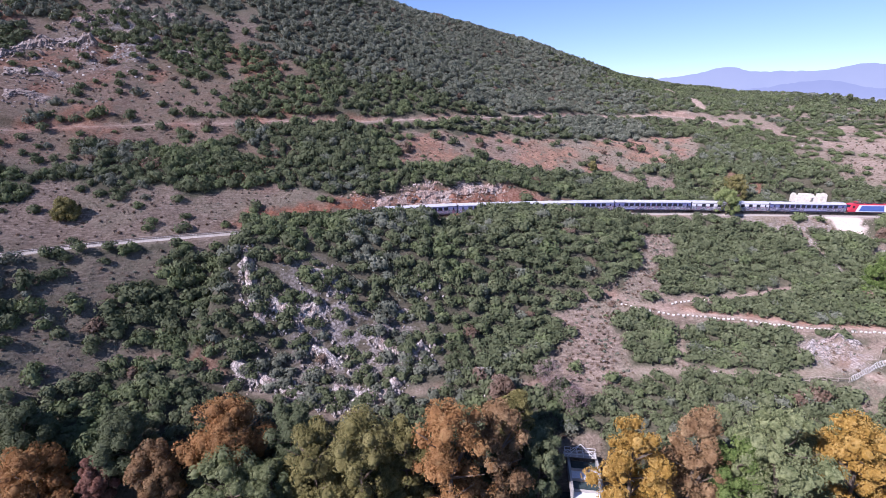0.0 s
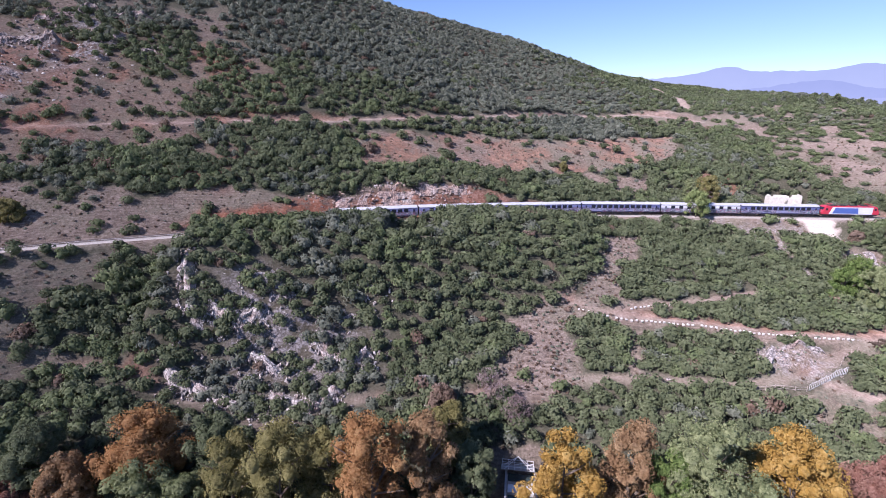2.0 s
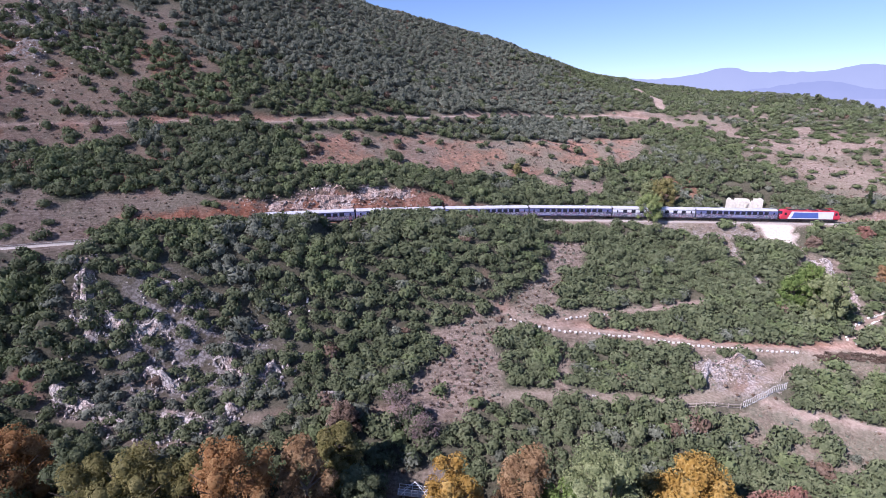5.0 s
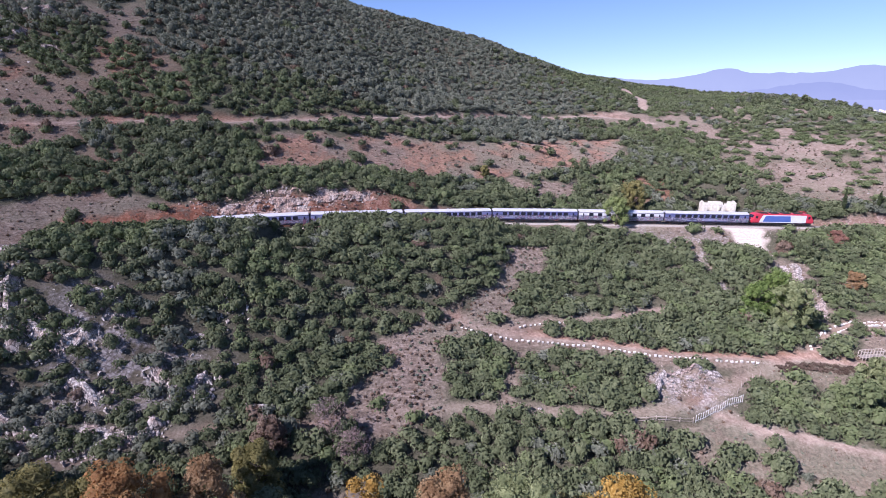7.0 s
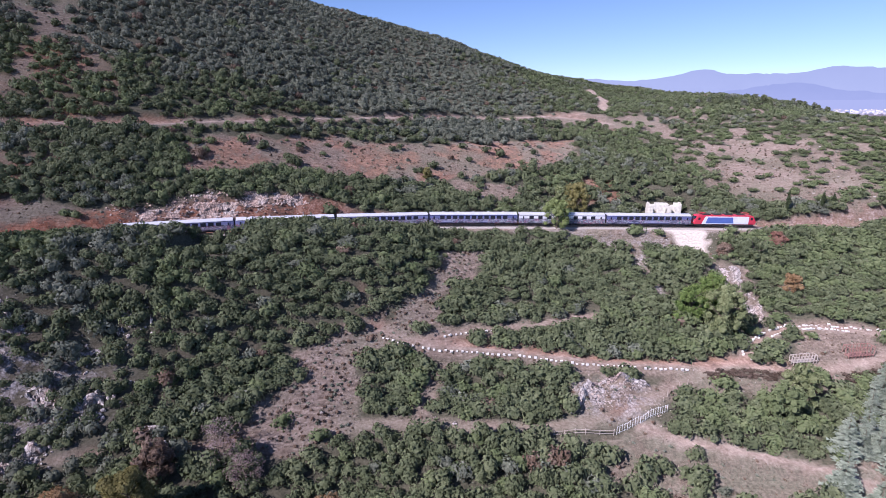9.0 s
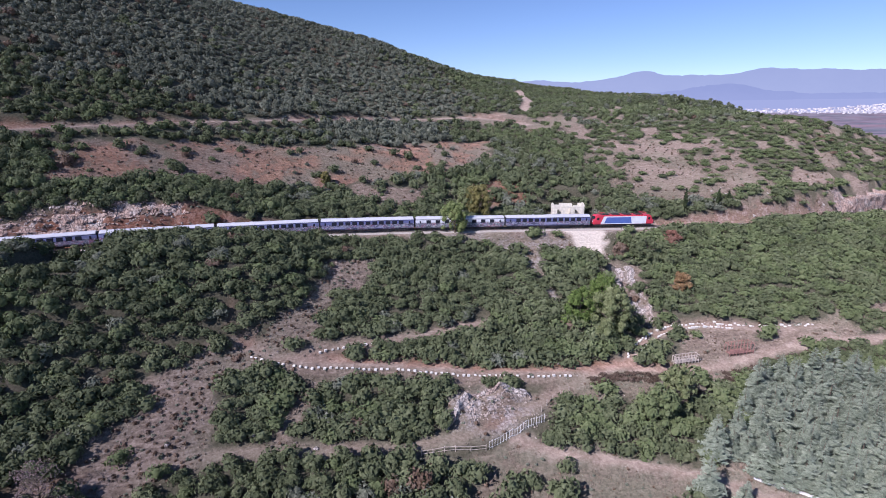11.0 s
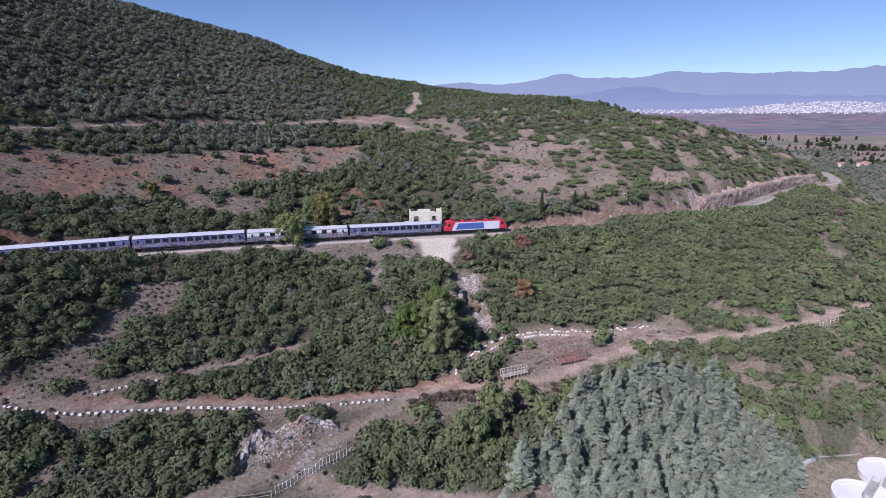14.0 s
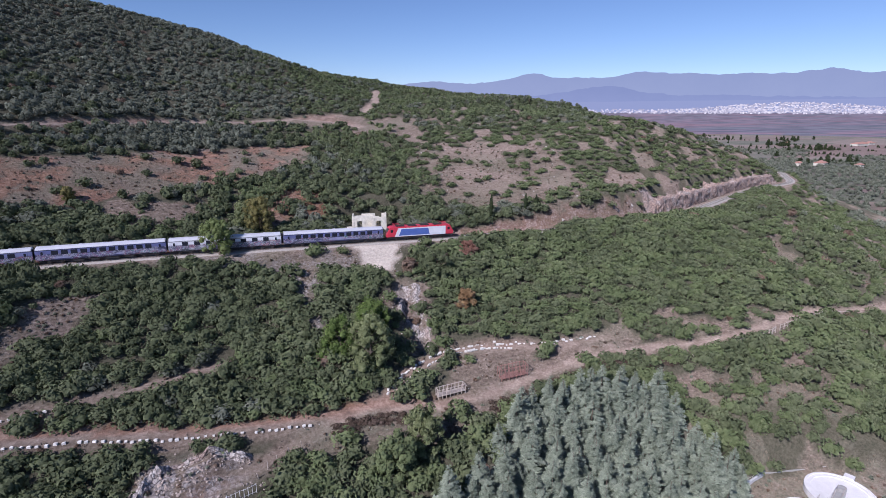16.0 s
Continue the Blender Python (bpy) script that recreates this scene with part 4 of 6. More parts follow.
def tone_of(x, y):
    """0 for grey scrub, 1 for fresh green."""
    t = 0.53 + (vnoise(x, y, 16, 91) - 0.5) * 0.4
    t -= 0.07 * smooth(8, -8, x) * smooth(134, 122, y) * smooth(-58, -42, x)
    t += 0.28 * smooth(95, 150, x) * smooth(180, 160, y)
    t += 0.2 * smooth(140, 170, x) * smooth(185, 195, y) * smooth(275, 235, y)
    t += 0.25 * smooth(14, 8, np.hypot(x - 49, y - 114))
    t -= 0.40 * smooth(205, 245, y) * smooth(150, 50, x)
    w = 0.95 * smooth(0, 15, x) * smooth(180, 172, y)
    t = t * (1 - w) + w * (0.49 + 0.11 * smooth(95, 140, x))
    return t


def build_scrub():
    rng = np.random.default_rng(11)
    x, y = scatter(rng, -130, 262, 76, 188, 2.42)
    big = vnoise(x, y, 13, 95)
    size = rng.uniform(1.45, 2.3, len(x)) * (0.85 + 0.5 * big)
    carpet = np.maximum(smooth(138, 160, x) * smooth(126, 134, y), 0.6 * smooth(-5, 30, x) * smooth(100, 106, y))
    size = size * (1 + 0.25 * carpet)
    grow("near_scrub", NEAR_SHAPES, rng, x, y, size, rng.uniform(0.95, 1.45, len(x)) * (1 - 0.3 * carpet), "scrub covering the lower slope", tone_of)
    for side, lo, hi in ((6.6, 5.4, 3.6), (8.6, 6.2, 3.9)):
        edge = spline(offset_line(TRACK, -side, 0)[::3], 1.7)
        x, y = edge[:, 0] + rng.uniform(-0.6, 0.6, len(edge)), edge[:, 1] + rng.uniform(-0.6, 0.6, len(edge))
        ok = ((x > -46) & (x < -5)) | ((x > 10) & (x < 58))
        x, y, top = x[ok], y[ok], edge[ok, 2] + np.interp(x[ok], (24, 34), (lo, hi)) * rng.uniform(0.85, 1.08, ok.sum())
        z, size = land(x, y)[0], rng.uniform(1.5, 2.3, len(x))
        mass = planted(NEAR_SHAPES, rng, x, y, z - 0.3, size, np.maximum(top - z, 1.2) / (1.15 * size))
        tagged(new("trackside_scrub", leafy("trackside_scrub", mass, OAK)), "dense dark green bushes screening the railway", "scrub", kind="stuff")
    x, y = scatter(rng, 262, 430, 90, 188, 3.3, 1.8)
    grow("east_scrub", MID_SHAPES, rng, x, y, rng.uniform(1.7, 2.7, len(x)), rng.uniform(0.75, 1.2, len(x)), "scrub on the slope towards the plain", tone_of)
    x, y = scatter(rng, -190, 420, 188, 275, 3.0, 1.7)
    size = rng.uniform(1.8, 2.9, len(x))
    grow("slope_scrub", MID_SHAPES, rng, x, y, size, rng.uniform(0.8, 1.2, len(x)) * (1 - 0.4 * smooth(140, 170, x)), "scrub on the slope above the railway", tone_of)
    x, y = scatter(rng, -260, 480, 275, 600, 3.5)
    ok = (y < 452 + 0.43 * (x + 11) + 160 * (x > 150)) & (x < 430)
    x, y = x[ok], y[ok]
    size = rng.uniform(1.6, 2.7, len(x))
    grow("hill_scrub", FAR_SHAPES, rng, x, y, size, rng.uniform(0.6, 1.05, len(x)), "scrub on the distant hill", tone_of)
    x, y = scatter(rng, 300, 1050, 120, 850, 9.0, 1.9)
    ok = (vnoise(x, y, 70, 61) > 0.22 + 0.38 * smooth(520, 900, x)) & (np.hypot(x - 60, y - 160) > 330)
    x, y = x[ok], y[ok]
    z, zone = land(x, y)
    keep = (z < 30) & (zone["path"] < 0.1)
    x, y, z = x[keep], y[keep], z[keep]
    mass = planted(FAR_SHAPES, rng, x, y, z, rng.uniform(2.4, 4.4, len(x)), rng.uniform(0.8, 1.2, len(x)))
    tagged(new("olive_grove", leafy("olive_grove", mass, OLIVE)), "grey-green olive trees across the plain", "olive grove", kind="stuff")
    # a bank of low dry brush below the dirt path
    x, y = scatter(rng, 116, 192, 112, 127, 1.0)
    d, _, side = nearest(LOW_PATH, x, y, 12)
    ok = (side < 0) & (d > 1.9) & (d < 4.4) & (vnoise(x, y, 9, 62) > 0.16)
    x, y = x[ok], y[ok]
    mass = planted(MID_SHAPES, rng, x, y, land(x, y)[0] - 0.1, rng.uniform(0.7, 1.2, len(x)), rng.uniform(0.4, 0.8, len(x)))
    tagged(new("dry_brush", leafy("dry_brush", mass, BRUSH)), "dark brown dry brush on the bank below the path", "brush", kind="stuff")
    # single shrubs on the open ground
    x, y = scatter(rng, -130, 300, 86, 215, 6.5)
    z, zone = land(x, y)
    ok = (zone["cover"] < 0.3) & (zone["path"] < 0.05) & (zone["cut"] < 0.2) & (rng.uniform(0, 1, len(x)) < 0.34)
    d, _, _ = nearest(TRACK, x, y, 20)
    ok &= d > 7
    for kx, ky, kr in KEEP_OUT:
        ok &= np.hypot(x - kx, y - ky) > kr
    for line, w, *_ in BENCHES[1:]:
        ok &= nearest(line, x, y, 10)[0] > w + 1.6
    looks = [(OAK, "low dark green shrub standing alone on dry grass"), (LENTISK, "rounded fresh green shrub on open ground"),
             (OLIVE, "small grey-green bush among dry grass"), (DRY, "leafless brown bush on bare soil")]
    meshes = {}
    for i, (px, py, pz) in enumerate(zip(x[ok][:170], y[ok][:170], z[ok][:170])):
        kind = int(rng.choice(4, p=(0.42, 0.26, 0.18, 0.14)))
        shape = int(rng.integers(0, len(NEAR_SHAPES)))
        if (kind, shape) not in meshes:
            meshes[kind, shape] = leafy("shrub", NEAR_SHAPES[shape], looks[kind][0])
        ob = new("shrub", meshes[kind, shape])
        s = rng.uniform(0.8, 1.9)
        ob.matrix_basis = pose(px, py, pz - 0.2, 0, 0, rng.uniform(0, 360)) @ Matrix.Diagonal((s, s, s * rng.uniform(0.8, 1.3), 1))
        tagged(ob, looks[kind][1], "shrub", "shrubs on open ground")


build_scrub()


def build_grass():
    rng = np.random.default_rng(5)
    x, y = scatter(rng, -130, 300, 84, 225, 1.15)
    z, zone = land(x, y)
    ok = (zone["cover"] < 0.5) & (zone["path"] < 0.2) & (rng.uniform(0, 1, len(x)) < 0.75) & (nearest(TRACK, x, y, 20)[0] > 4)
    x, y, z = x[ok], y[ok], z[ok]
    n = len(x)
    vs = []
    for k in range(4):
        a, r = rng.uniform(0, 6.283, n), rng.uniform(0.0, 0.35, n)
        bx, by = x + np.cos(a) * r, y + np.sin(a) * r
        c, s, w, h = np.cos(a * 3), np.sin(a * 3), rng.uniform(0.05, 0.12, n), rng.uniform(0.25, 0.6, n)
        lean = rng.uniform(-0.3, 0.3, (2, n))
        vs.append(np.stack([np.c_[bx - c * w, by - s * w, z - 0.05], np.c_[bx + c * w, by + s * w, z - 0.05], np.c_[bx + lean[0], by + lean[1], z + h]], 1))
    v = np.concatenate(vs).reshape(-1, 3)
    tagged(new("dry_grass", raw_mesh("dry_grass", v, np.arange(len(v)).reshape(-1, 3), [STRAW])), "tufts of dry straw-coloured grass", "grass", kind="stuff")


build_grass()


def build_cushions():
    """Low thorny cushion plants that speckle the bare slopes."""
    rng = np.random.default_rng(31)
    shapes = [bush_shape(340 + i, 2, 22, 0.5) for i in range(5)]
    x, y = scatter(rng, -150, 330, 84, 262, 1.75)
    z, zone = land(x, y)
    ok = (zone["cover"] < 0.5) & (zone["path"] < 0.25) & (nearest(TRACK, x, y, 20)[0] > 5) & (rng.uniform(0, 1, len(x)) < 0.55)
    x, y, z = x[ok], y[ok], z[ok]
    gx, gy = scatter(rng, 18, 76, 96, 162, 1.05)
    hit = inside(OPEN["scree"][0], gx, gy) & (rng.uniform(0, 1, len(gx)) < 0.62)
    gx, gy = gx[hit], gy[hit]
    x, y, z = np.r_[x, gx], np.r_[y, gy], np.r_[z, land(gx, gy)[0]]
    for mat, words, lo, hi in ((BRUSH, "dark brown thorny cushion plants on the bare slope", 0.0, 0.1), (DRY, "dry brown cushion plants on the bare slope", 0.1, 0.7), (OLIVE, "grey-green cushion plants on the bare slope", 0.7, 1.0)):
        k = rng.uniform(0, 1, len(x))
        s = (k >= lo) & (k < hi)
        mass = planted(shapes, rng, x[s], y[s], z[s] - 0.1, rng.uniform(0.2, 0.62, s.sum()), rng.uniform(0.6, 1.0, s.sum()))
        tagged(new("cushion_plants", leafy("cushion_plants", mass, mat)), words, "low plants", kind="stuff")


build_cushions()


# ---- trees ----
def limb_rods(bm, rng, base, top, r, spread, count):
    """A trunk that leans a little, and limbs that rise from it."""
    p, ends = Vector(base), []
    steps = 4
    for i in range(steps):
        q = Vector(base).lerp(Vector(top), (i + 1) / steps) + Vector((rng.uniform(-0.25, 0.25), rng.uniform(-0.25, 0.25), 0))
        rod(bm, p, q, r * (1 - 0.2 * i), 7, r * (1 - 0.2 * (i + 1)) + 0.02)
        p = q
        if i:
            for j in range(count):
                a = rng.uniform(0, 6.283)
                e = p + Vector((math.cos(a) * spread * rng.uniform(0.5, 1), math.sin(a) * spread * rng.uniform(0.5, 1), spread * rng.uniform(0.35, 0.9)))
                rod(bm, p, e, r * 0.35, 5, 0.04)
                ends.append(e)
    return ends


def build_tree(x, y, tall, wide, mat, label, seed, leaf=0.42, count=2600, shape=1.0, bare=False):
    """A broadleaf tree: tapered trunk, limbs and a ragged crown of many lobes."""
    rng = np.random.default_rng(seed)
    tree = tagged(new("broadleaf_tree", None), label, "tree")
    z = height(x, y)
    tree.matrix_basis = pose(x, y, z - 0.1)
    bm = bmesh.new()
    ends = limb_rods(bm, rng, (0, 0, 0), (rng.uniform(-0.4, 0.4), rng.uniform(-0.4, 0.4), tall * 0.62), 0.16 + tall * 0.018, wide * 0.36, 4)
    part("trunk", bm, BARK, tree)
    lobes = []
    n = 78
    squash = rng.uniform(0.8, 1.2)
    for i in range(n):
        h = rng.uniform(0.10, 0.93)
        r = math.sin(math.pi * min(1, 0.16 + 0.84 * h) ** shape) ** 0.55 * wide * 0.46
        a = rng.uniform(0, 6.283)
        r *= 0.78 + 0.3 * vnoise(math.cos(a) * 2 + 9, math.sin(a) * 2 + h * 3, 1.0, seed) * squash
        k = wide * rng.uniform(0.055, 0.125)
        rr = r * rng.uniform(0.3, 1.0)
        lobes.append((rr * math.cos(a), rr * math.sin(a), tall * h, k, k * rng.uniform(0.9, 1.4)))
    bare = mat is TWIG
    crown = new("crown", leafy("crown", clumps(rng, lobes, count // 2 if bare else count, leaf * (0.6 if bare else 1), 0 if bare else 0.68, 0.8, 0.15, 60), mat))
    crown.parent = tree
    return tree


STREAM_TREES = [  # x, y, height, width, leaves, words
    (31.3, 73.5, 18.4, 11.5, AMBER, "plane tree in bright yellow autumn leaf"),
    (42.0, 75.0, 19.8, 11.0, BROWN, "plane tree in brown autumn leaf"),
    (53.2, 70.5, 18.4, 13.5, SAGE, "tall pale green broadleaf tree by the stream"),
    (48.0, 72.0, 14.0, 8.0, FRESH, "fresh green broadleaf tree by the stream"),
    (66.0, 71.0, 15.5, 13.0, AMBER, "plane tree in golden autumn leaf"),
    (78.5, 71.5, 14.5, 10.0, WINE, "tree with faded wine-red leaves"),
    (91.0, 72.5, 11.0, 8.0, OCHRE, "olive-yellow tree beside the stream"),
    (1.5, 71.0, 25.0, 13.5, RUST, "plane tree in orange-brown autumn leaf"),
    (10.0, 75.5, 21.5, 10.0, BROWN, "plane tree with thinning brown leaves"),
    (-13.0, 72.0, 19.6, 13.5, OCHRE, "olive-yellow plane tree by the stream"),
    (-21.0, 73.0, 17.0, 11.0, OCHRE, "olive-green plane tree turning yellow"),
    (-35.0, 72.5, 13.5, 11.0, SAGE, "grey-green willow by the stream"),
    (-28.0, 71.5, 11.5, 8.0, SAGE, "small olive-grey tree by the stream"),
    (-37.6, 79.0, 9.6, 14.0, RUST, "plane tree in rust-coloured autumn leaf"),
    (-47.5, 73.5, 9.5, 9.0, BROWN, "brown-leaved tree above the stream"),
    (-54.0, 76.5, 9.5, 9.0, OAK, "dark green tree above the stream"),
    (-66.5, 72.0, 9.5, 10.0, RUST, "rust-brown tree at the valley floor"),
    (-57.0, 72.5, 9.0, 5.0, WINE, "small reddish tree at the valley floor"),
    (-71.0, 77.0, 8.0, 9.0, OAK, "dark green tree at the valley floor"),
    (-6.5, 75.0, 17.5, 9.5, OCHRE, "yellow-brown plane tree by the stream"),
    (60.5, 75.5, 14.0, 8.0, OCHRE, "yellowing plane tree by the stream"),
    (-26.0, 78.5, 10.5, 9.0, OAK, "dark green tree above the stream"),
    (17.0, 78.0, 13.5, 8.0, OAK, "dark evergreen tree shading the stream"),
    (13.0, 84.0, 10.5, 7.5, OCHRE, "small tree with thin yellow leaves"),
]
SLOPE_TREES = [
    (21.5, 97.0, 7.5, 7.5, TWIG, "leafless pinkish-grey tree at the gully mouth"),
    (26.5, 93.0, 6.0, 6.5, TWIG, "tangled bare grey shrub at the gully mouth"),
    (12.0, 93.5, 6.0, 7.0, DRY, "half-bare brown shrub beside the ledge"),
    (-98.0, 133.5, 6.0, 7.0, OCHRE, "yellow-brown tree behind the railway"),
    (55.8, 195.5, 3.6, 3.6, OCHRE, "small yellow-green bush on the clearing"),
    (94.0, 170.6, 8.8, 9.2, LIME, "bushy yellow-green tree beside the railway track"),
    (103.5, 184.0, 11.0, 9.0, OCHRE, "brown-green tree behind the railway"),
    (99.5, 187.0, 9.0, 7.0, SAGE, "pale green tree behind the railway"),
    (124.5, 131.0, 11.5, 10.0, SAGE, "broad olive-green tree above the dirt path"),
    (119.0, 135.5, 9.0, 8.0, FRESH, "green tree on the slope above the path"),
    (126.5, 140.0, 8.5, 8.0, FRESH, "green tree beside the stony gully"),
    (130.0, 111.5, 9.5, 7.0, SAGE, "tall yellow-green tree below the dirt path"),
    (125.0, 108.5, 8.0, 8.0, LENTISK, "dense green tree below the dirt path"),
    (150.0, 145.5, 5.0, 5.0, BROWN, "small russet tree among green scrub"),
    (146.0, 158.0, 6.5, 8.0, OAK, "dark green tree below the railway"),
    (157.0, 164.0, 4.0, 5.5, WINE, "reddish leafless bush below the railway"),
    (139.8, 160.6, 3.6, 4.6, DRY, "brownish bush beside the gravel apron"),
]


def build_trees():
    for i, (x, y, tall, wide, mat, words) in enumerate(STREAM_TREES + SLOPE_TREES):
        near = y < 90
        build_tree(x, y, tall + 1.8 * near, wide * (1.25 if near else 1.1), mat, words, 400 + i, 0.22 if near else 0.24, 14000 if near else 4000)

    rng = np.random.default_rng(52)
    for i in range(26):
        t = rng.uniform(0, 1)
        x, y = 222 + 92 * t + rng.normal() * 6, 352 + 16 * t + rng.normal() * 12
        build_tree(x, y, rng.uniform(3.5, 5.5), rng.uniform(3.5, 6), OAK if i % 3 else OLIVE, "small dark tree on the crest of the ridge", 900 + i, 0.5, 420)


build_trees()


def build_conifers():
    """A plantation of young blue cedars: whorls of drooping sprays round a straight stem."""
    shapes = []
    for k in range(5):
        rng = np.random.default_rng(600 + k)
        v, f = [], []
        for i in range(17):
            h = 0.08 + 0.9 * i / 17
            reach = (1 - h) ** 0.9 * 0.34 + 0.012
            for j in range(10):
                a = rng.uniform(0, 6.283)
                r = reach * rng.uniform(0.7, 1.15)
                tip = np.array([math.cos(a) * r, math.sin(a) * r, h - 0.02 + rng.uniform(-0.01, 0.05)])
                root = np.array([0, 0, h + rng.uniform(-0.01, 0.02)])
                side = np.array([-math.sin(a), math.cos(a), 0]) * r * 0.36
                for q in range(4):
                    m, e = root + (tip - root) * (0.2 + 0.2 * q), root + (tip - root) * (0.55 + 0.15 * q)
                    for s in (-1, 1):
                        n = len(v)
                        v += [m, m + (tip - root) * 0.2, e + side * s * (1.2 - 0.2 * q) + np.array([0, 0, rng.uniform(-0.02, 0.015)])]
                        f.append((n, n + 1, n + 2))
        v, f = np.array(v), np.array(f)
        up = np.cross(v[f[:, 1]] - v[f[:, 0]], v[f[:, 2]] - v[f[:, 0]])
        f[up[:, 2] < 0] = f[up[:, 2] < 0][:, ::-1]
        up *= np.sign(up[:, 2:3]) / (np.linalg.norm(up, axis=1)[:, None] + 1e-9)
        mid = v[f].mean(1)
        soft = np.c_[mid[:, :2] / (np.linalg.norm(mid[:, :2], axis=1)[:, None] + 1e-6), np.full(len(f), 0.5)] * 0.6 + up * 0.6
        normal = np.zeros_like(v)
        normal[f.ravel()] = np.repeat(soft / np.linalg.norm(soft, axis=1)[:, None], 3, axis=0)
        shapes.append((v, f, normal))
    rng = np.random.default_rng(66)
    meshes = [leafy("needles", shape, CEDAR) for shape in shapes]
    bm = bmesh.new()
    rod(bm, (0, 0, 0), (0, 0, 0.97), 0.016, 6, 0.003)
    stem = mesh_of("stem", bm, BARK)
    plot = [(125, 93), (130, 100), (134, 102), (140, 106), (146, 113), (156, 118.5), (171, 117.5), (181, 113.5), (180, 103), (184, 95), (174, 88), (156, 87), (138, 87)]
    xx, yy = np.meshgrid(np.arange(122, 190, 3.15), np.arange(84, 122, 3.15))
    x, y = xx.ravel() + rng.uniform(-0.9, 0.9, xx.size), yy.ravel() + rng.uniform(-0.9, 0.9, xx.size)
    ok = inside(plot, x, y) & (nearest(VALLEY_ROAD, x, y, 10)[0] > 3.0) & (nearest(LOW_PATH, x, y, 10)[0] > 4.5)
    for px, py in zip(x[ok], y[ok]):
        tree = tagged(new("cedar_tree", None), "young blue-green cedar in a dense plantation", "conifer", "plantation of cedars")
        tall = rng.uniform(5.8, 10.0)
        tree.matrix_basis = pose(px, py, height(px, py) - 0.1, rng.uniform(-2, 2), rng.uniform(-2, 2), rng.uniform(0, 360)) @ Matrix.Scale(tall, 4)
        for name, me in (("stem", stem), ("needles", meshes[int(rng.integers(0, 5))])):
            o = new(name, me)
            o.parent = tree
    for px, py, tall in ((170.5, 181.6, 8.5), (182.5, 182.6, 6.5), (186.5, 183.4, 5.0)):
        tree = tagged(new("cypress_tree", None), "slender dark cypress beside the railway", "cypress")
        tree.matrix_basis = pose(px, py, height(px, py) - 0.1)
        bm = bmesh.new()
        rod(bm, (0, 0, 0), (0, 0, tall * 0.8), 0.12, 6, 0.03)
        part("trunk", bm, BARK, tree)
        lobes = [(0, 0, tall * (0.12 + 0.8 * i / 9), 0.55 * math.sin(math.pi * (0.15 + 0.8 * i / 9)) + 0.08, tall * 0.09) for i in range(10)]
        o = new("crown", leafy("crown", clumps(rng, lobes, 420, 0.3), CYPRESS))
        o.parent = tree


build_conifers()


# ---- rocks ----
def rock_shape(seed):
    rng = np.random.default_rng(seed)
    bm = bmesh.new()
    bmesh.ops.create_icosphere(bm, subdivisions=1, radius=1.0)
    cuts = [Vector(v).normalized() for v in rng.normal(size=(9, 3))]
    for v in bm.verts:
        for c in cuts:
            d = v.co.dot(c) - 0.45
            if d > 0:
                v.co -= c * d * 0.9
        v.co += Vector(rng.normal(size=3)) * 0.05
    bmesh.ops.triangulate(bm, faces=bm.faces[:])
    bm.verts.index_update()
    out = np.array([v.co[:] for v in bm.verts]), np.array([[v.index for v in f.verts] for f in bm.faces])
    bm.free()
    return out


def build_ledge(name, plan, tall, label, seed, back=1.6, mat=None, calm=1.0):
    """A broken rock face along a line in plan: upright ribs and clefts, with a weathered top that runs back into the slope."""
    rng = np.random.default_rng(seed)
    line = spline([(x, y, 0) for x, y in plan], 0.35)
    line[:, 2] = land(line[:, 0], line[:, 1])[0]
    n = len(line)
    ease = np.ones(21) / 21
    if mat:
        line[:, 2] = np.convolve(np.pad(line[:, 2], 10, "edge"), ease, "valid") - 0.3
    s = np.arange(n) * 0.35
    rib = vnoise(s, s * 0 + seed, 1.1, seed) * 0.9 + vnoise(s, s * 0, 0.45, seed + 1) * 0.5
    low = 0.75 if mat else 0.15
    crown = tall * (low + (0.95 - low) * vnoise(s, s * 0, 4.6, seed + 2) + (0.1 if mat else 0.3) * vnoise(s, s * 0, 1.3, seed + 5)) * np.clip(np.minimum(s, s[-1] - s) / (14 if tall > 7 else 1.5) + 0.15, 0, 1)
    if mat:
        rear = offset_line(line, back, 0)
        rise = land(rear[:, 0], rear[:, 1])[0] - line[:, 2] + 0.5
        crown = np.minimum(crown, np.convolve(np.pad(np.clip(rise, 0.4, 99), 10, "edge"), ease, "valid"))
    rows = []
    for out_, up in ((0.25, -0.12), (0.1, 0.15), (0.0, 0.42), (-0.2, 0.68), (-0.35, 0.9), (-0.8, 1.0), (-back, 0.85), (-back - 1.0, 0.2)):
        lump = vnoise(s, s * 0 + up * tall * 1.3 + seed, 1.7, seed + 3) * 1.5 + vnoise(s, s * 0 + up * tall * 2.6, 0.7, seed + 4) * 0.6 - 1.0
        o = offset_line(line, -(out_ + (lump * (0.75 if up < 0.95 else 0.4) + (rib - 0.7) * 0.2) * calm), 0)
        o[:, 2] = line[:, 2] + crown * up + rng.normal(size=n) * 0.06 * calm
        if out_ < -1.0:
            lie = land(o[:, 0], o[:, 1])[0]
            o[:, 2] = lie - 0.4 if up < 0.5 else np.maximum(o[:, 2] * 0.5 + lie * 0.5, lie + 0.1) if not mat else lie + 0.05
        rows.append(o)
    v = np.stack(rows, 1).reshape(-1, 3)
    i = np.arange(len(v)).reshape(n, len(rows))
    f = np.stack([i[:-1, :-1], i[1:, :-1], i[1:, 1:], i[:-1, 1:]], -1).reshape(-1, 4)
    tagged(new(name, raw_mesh(name, v, f, [mat or (CRAGROCK if name == "crag" else CLIFF)])), label, "rock face")


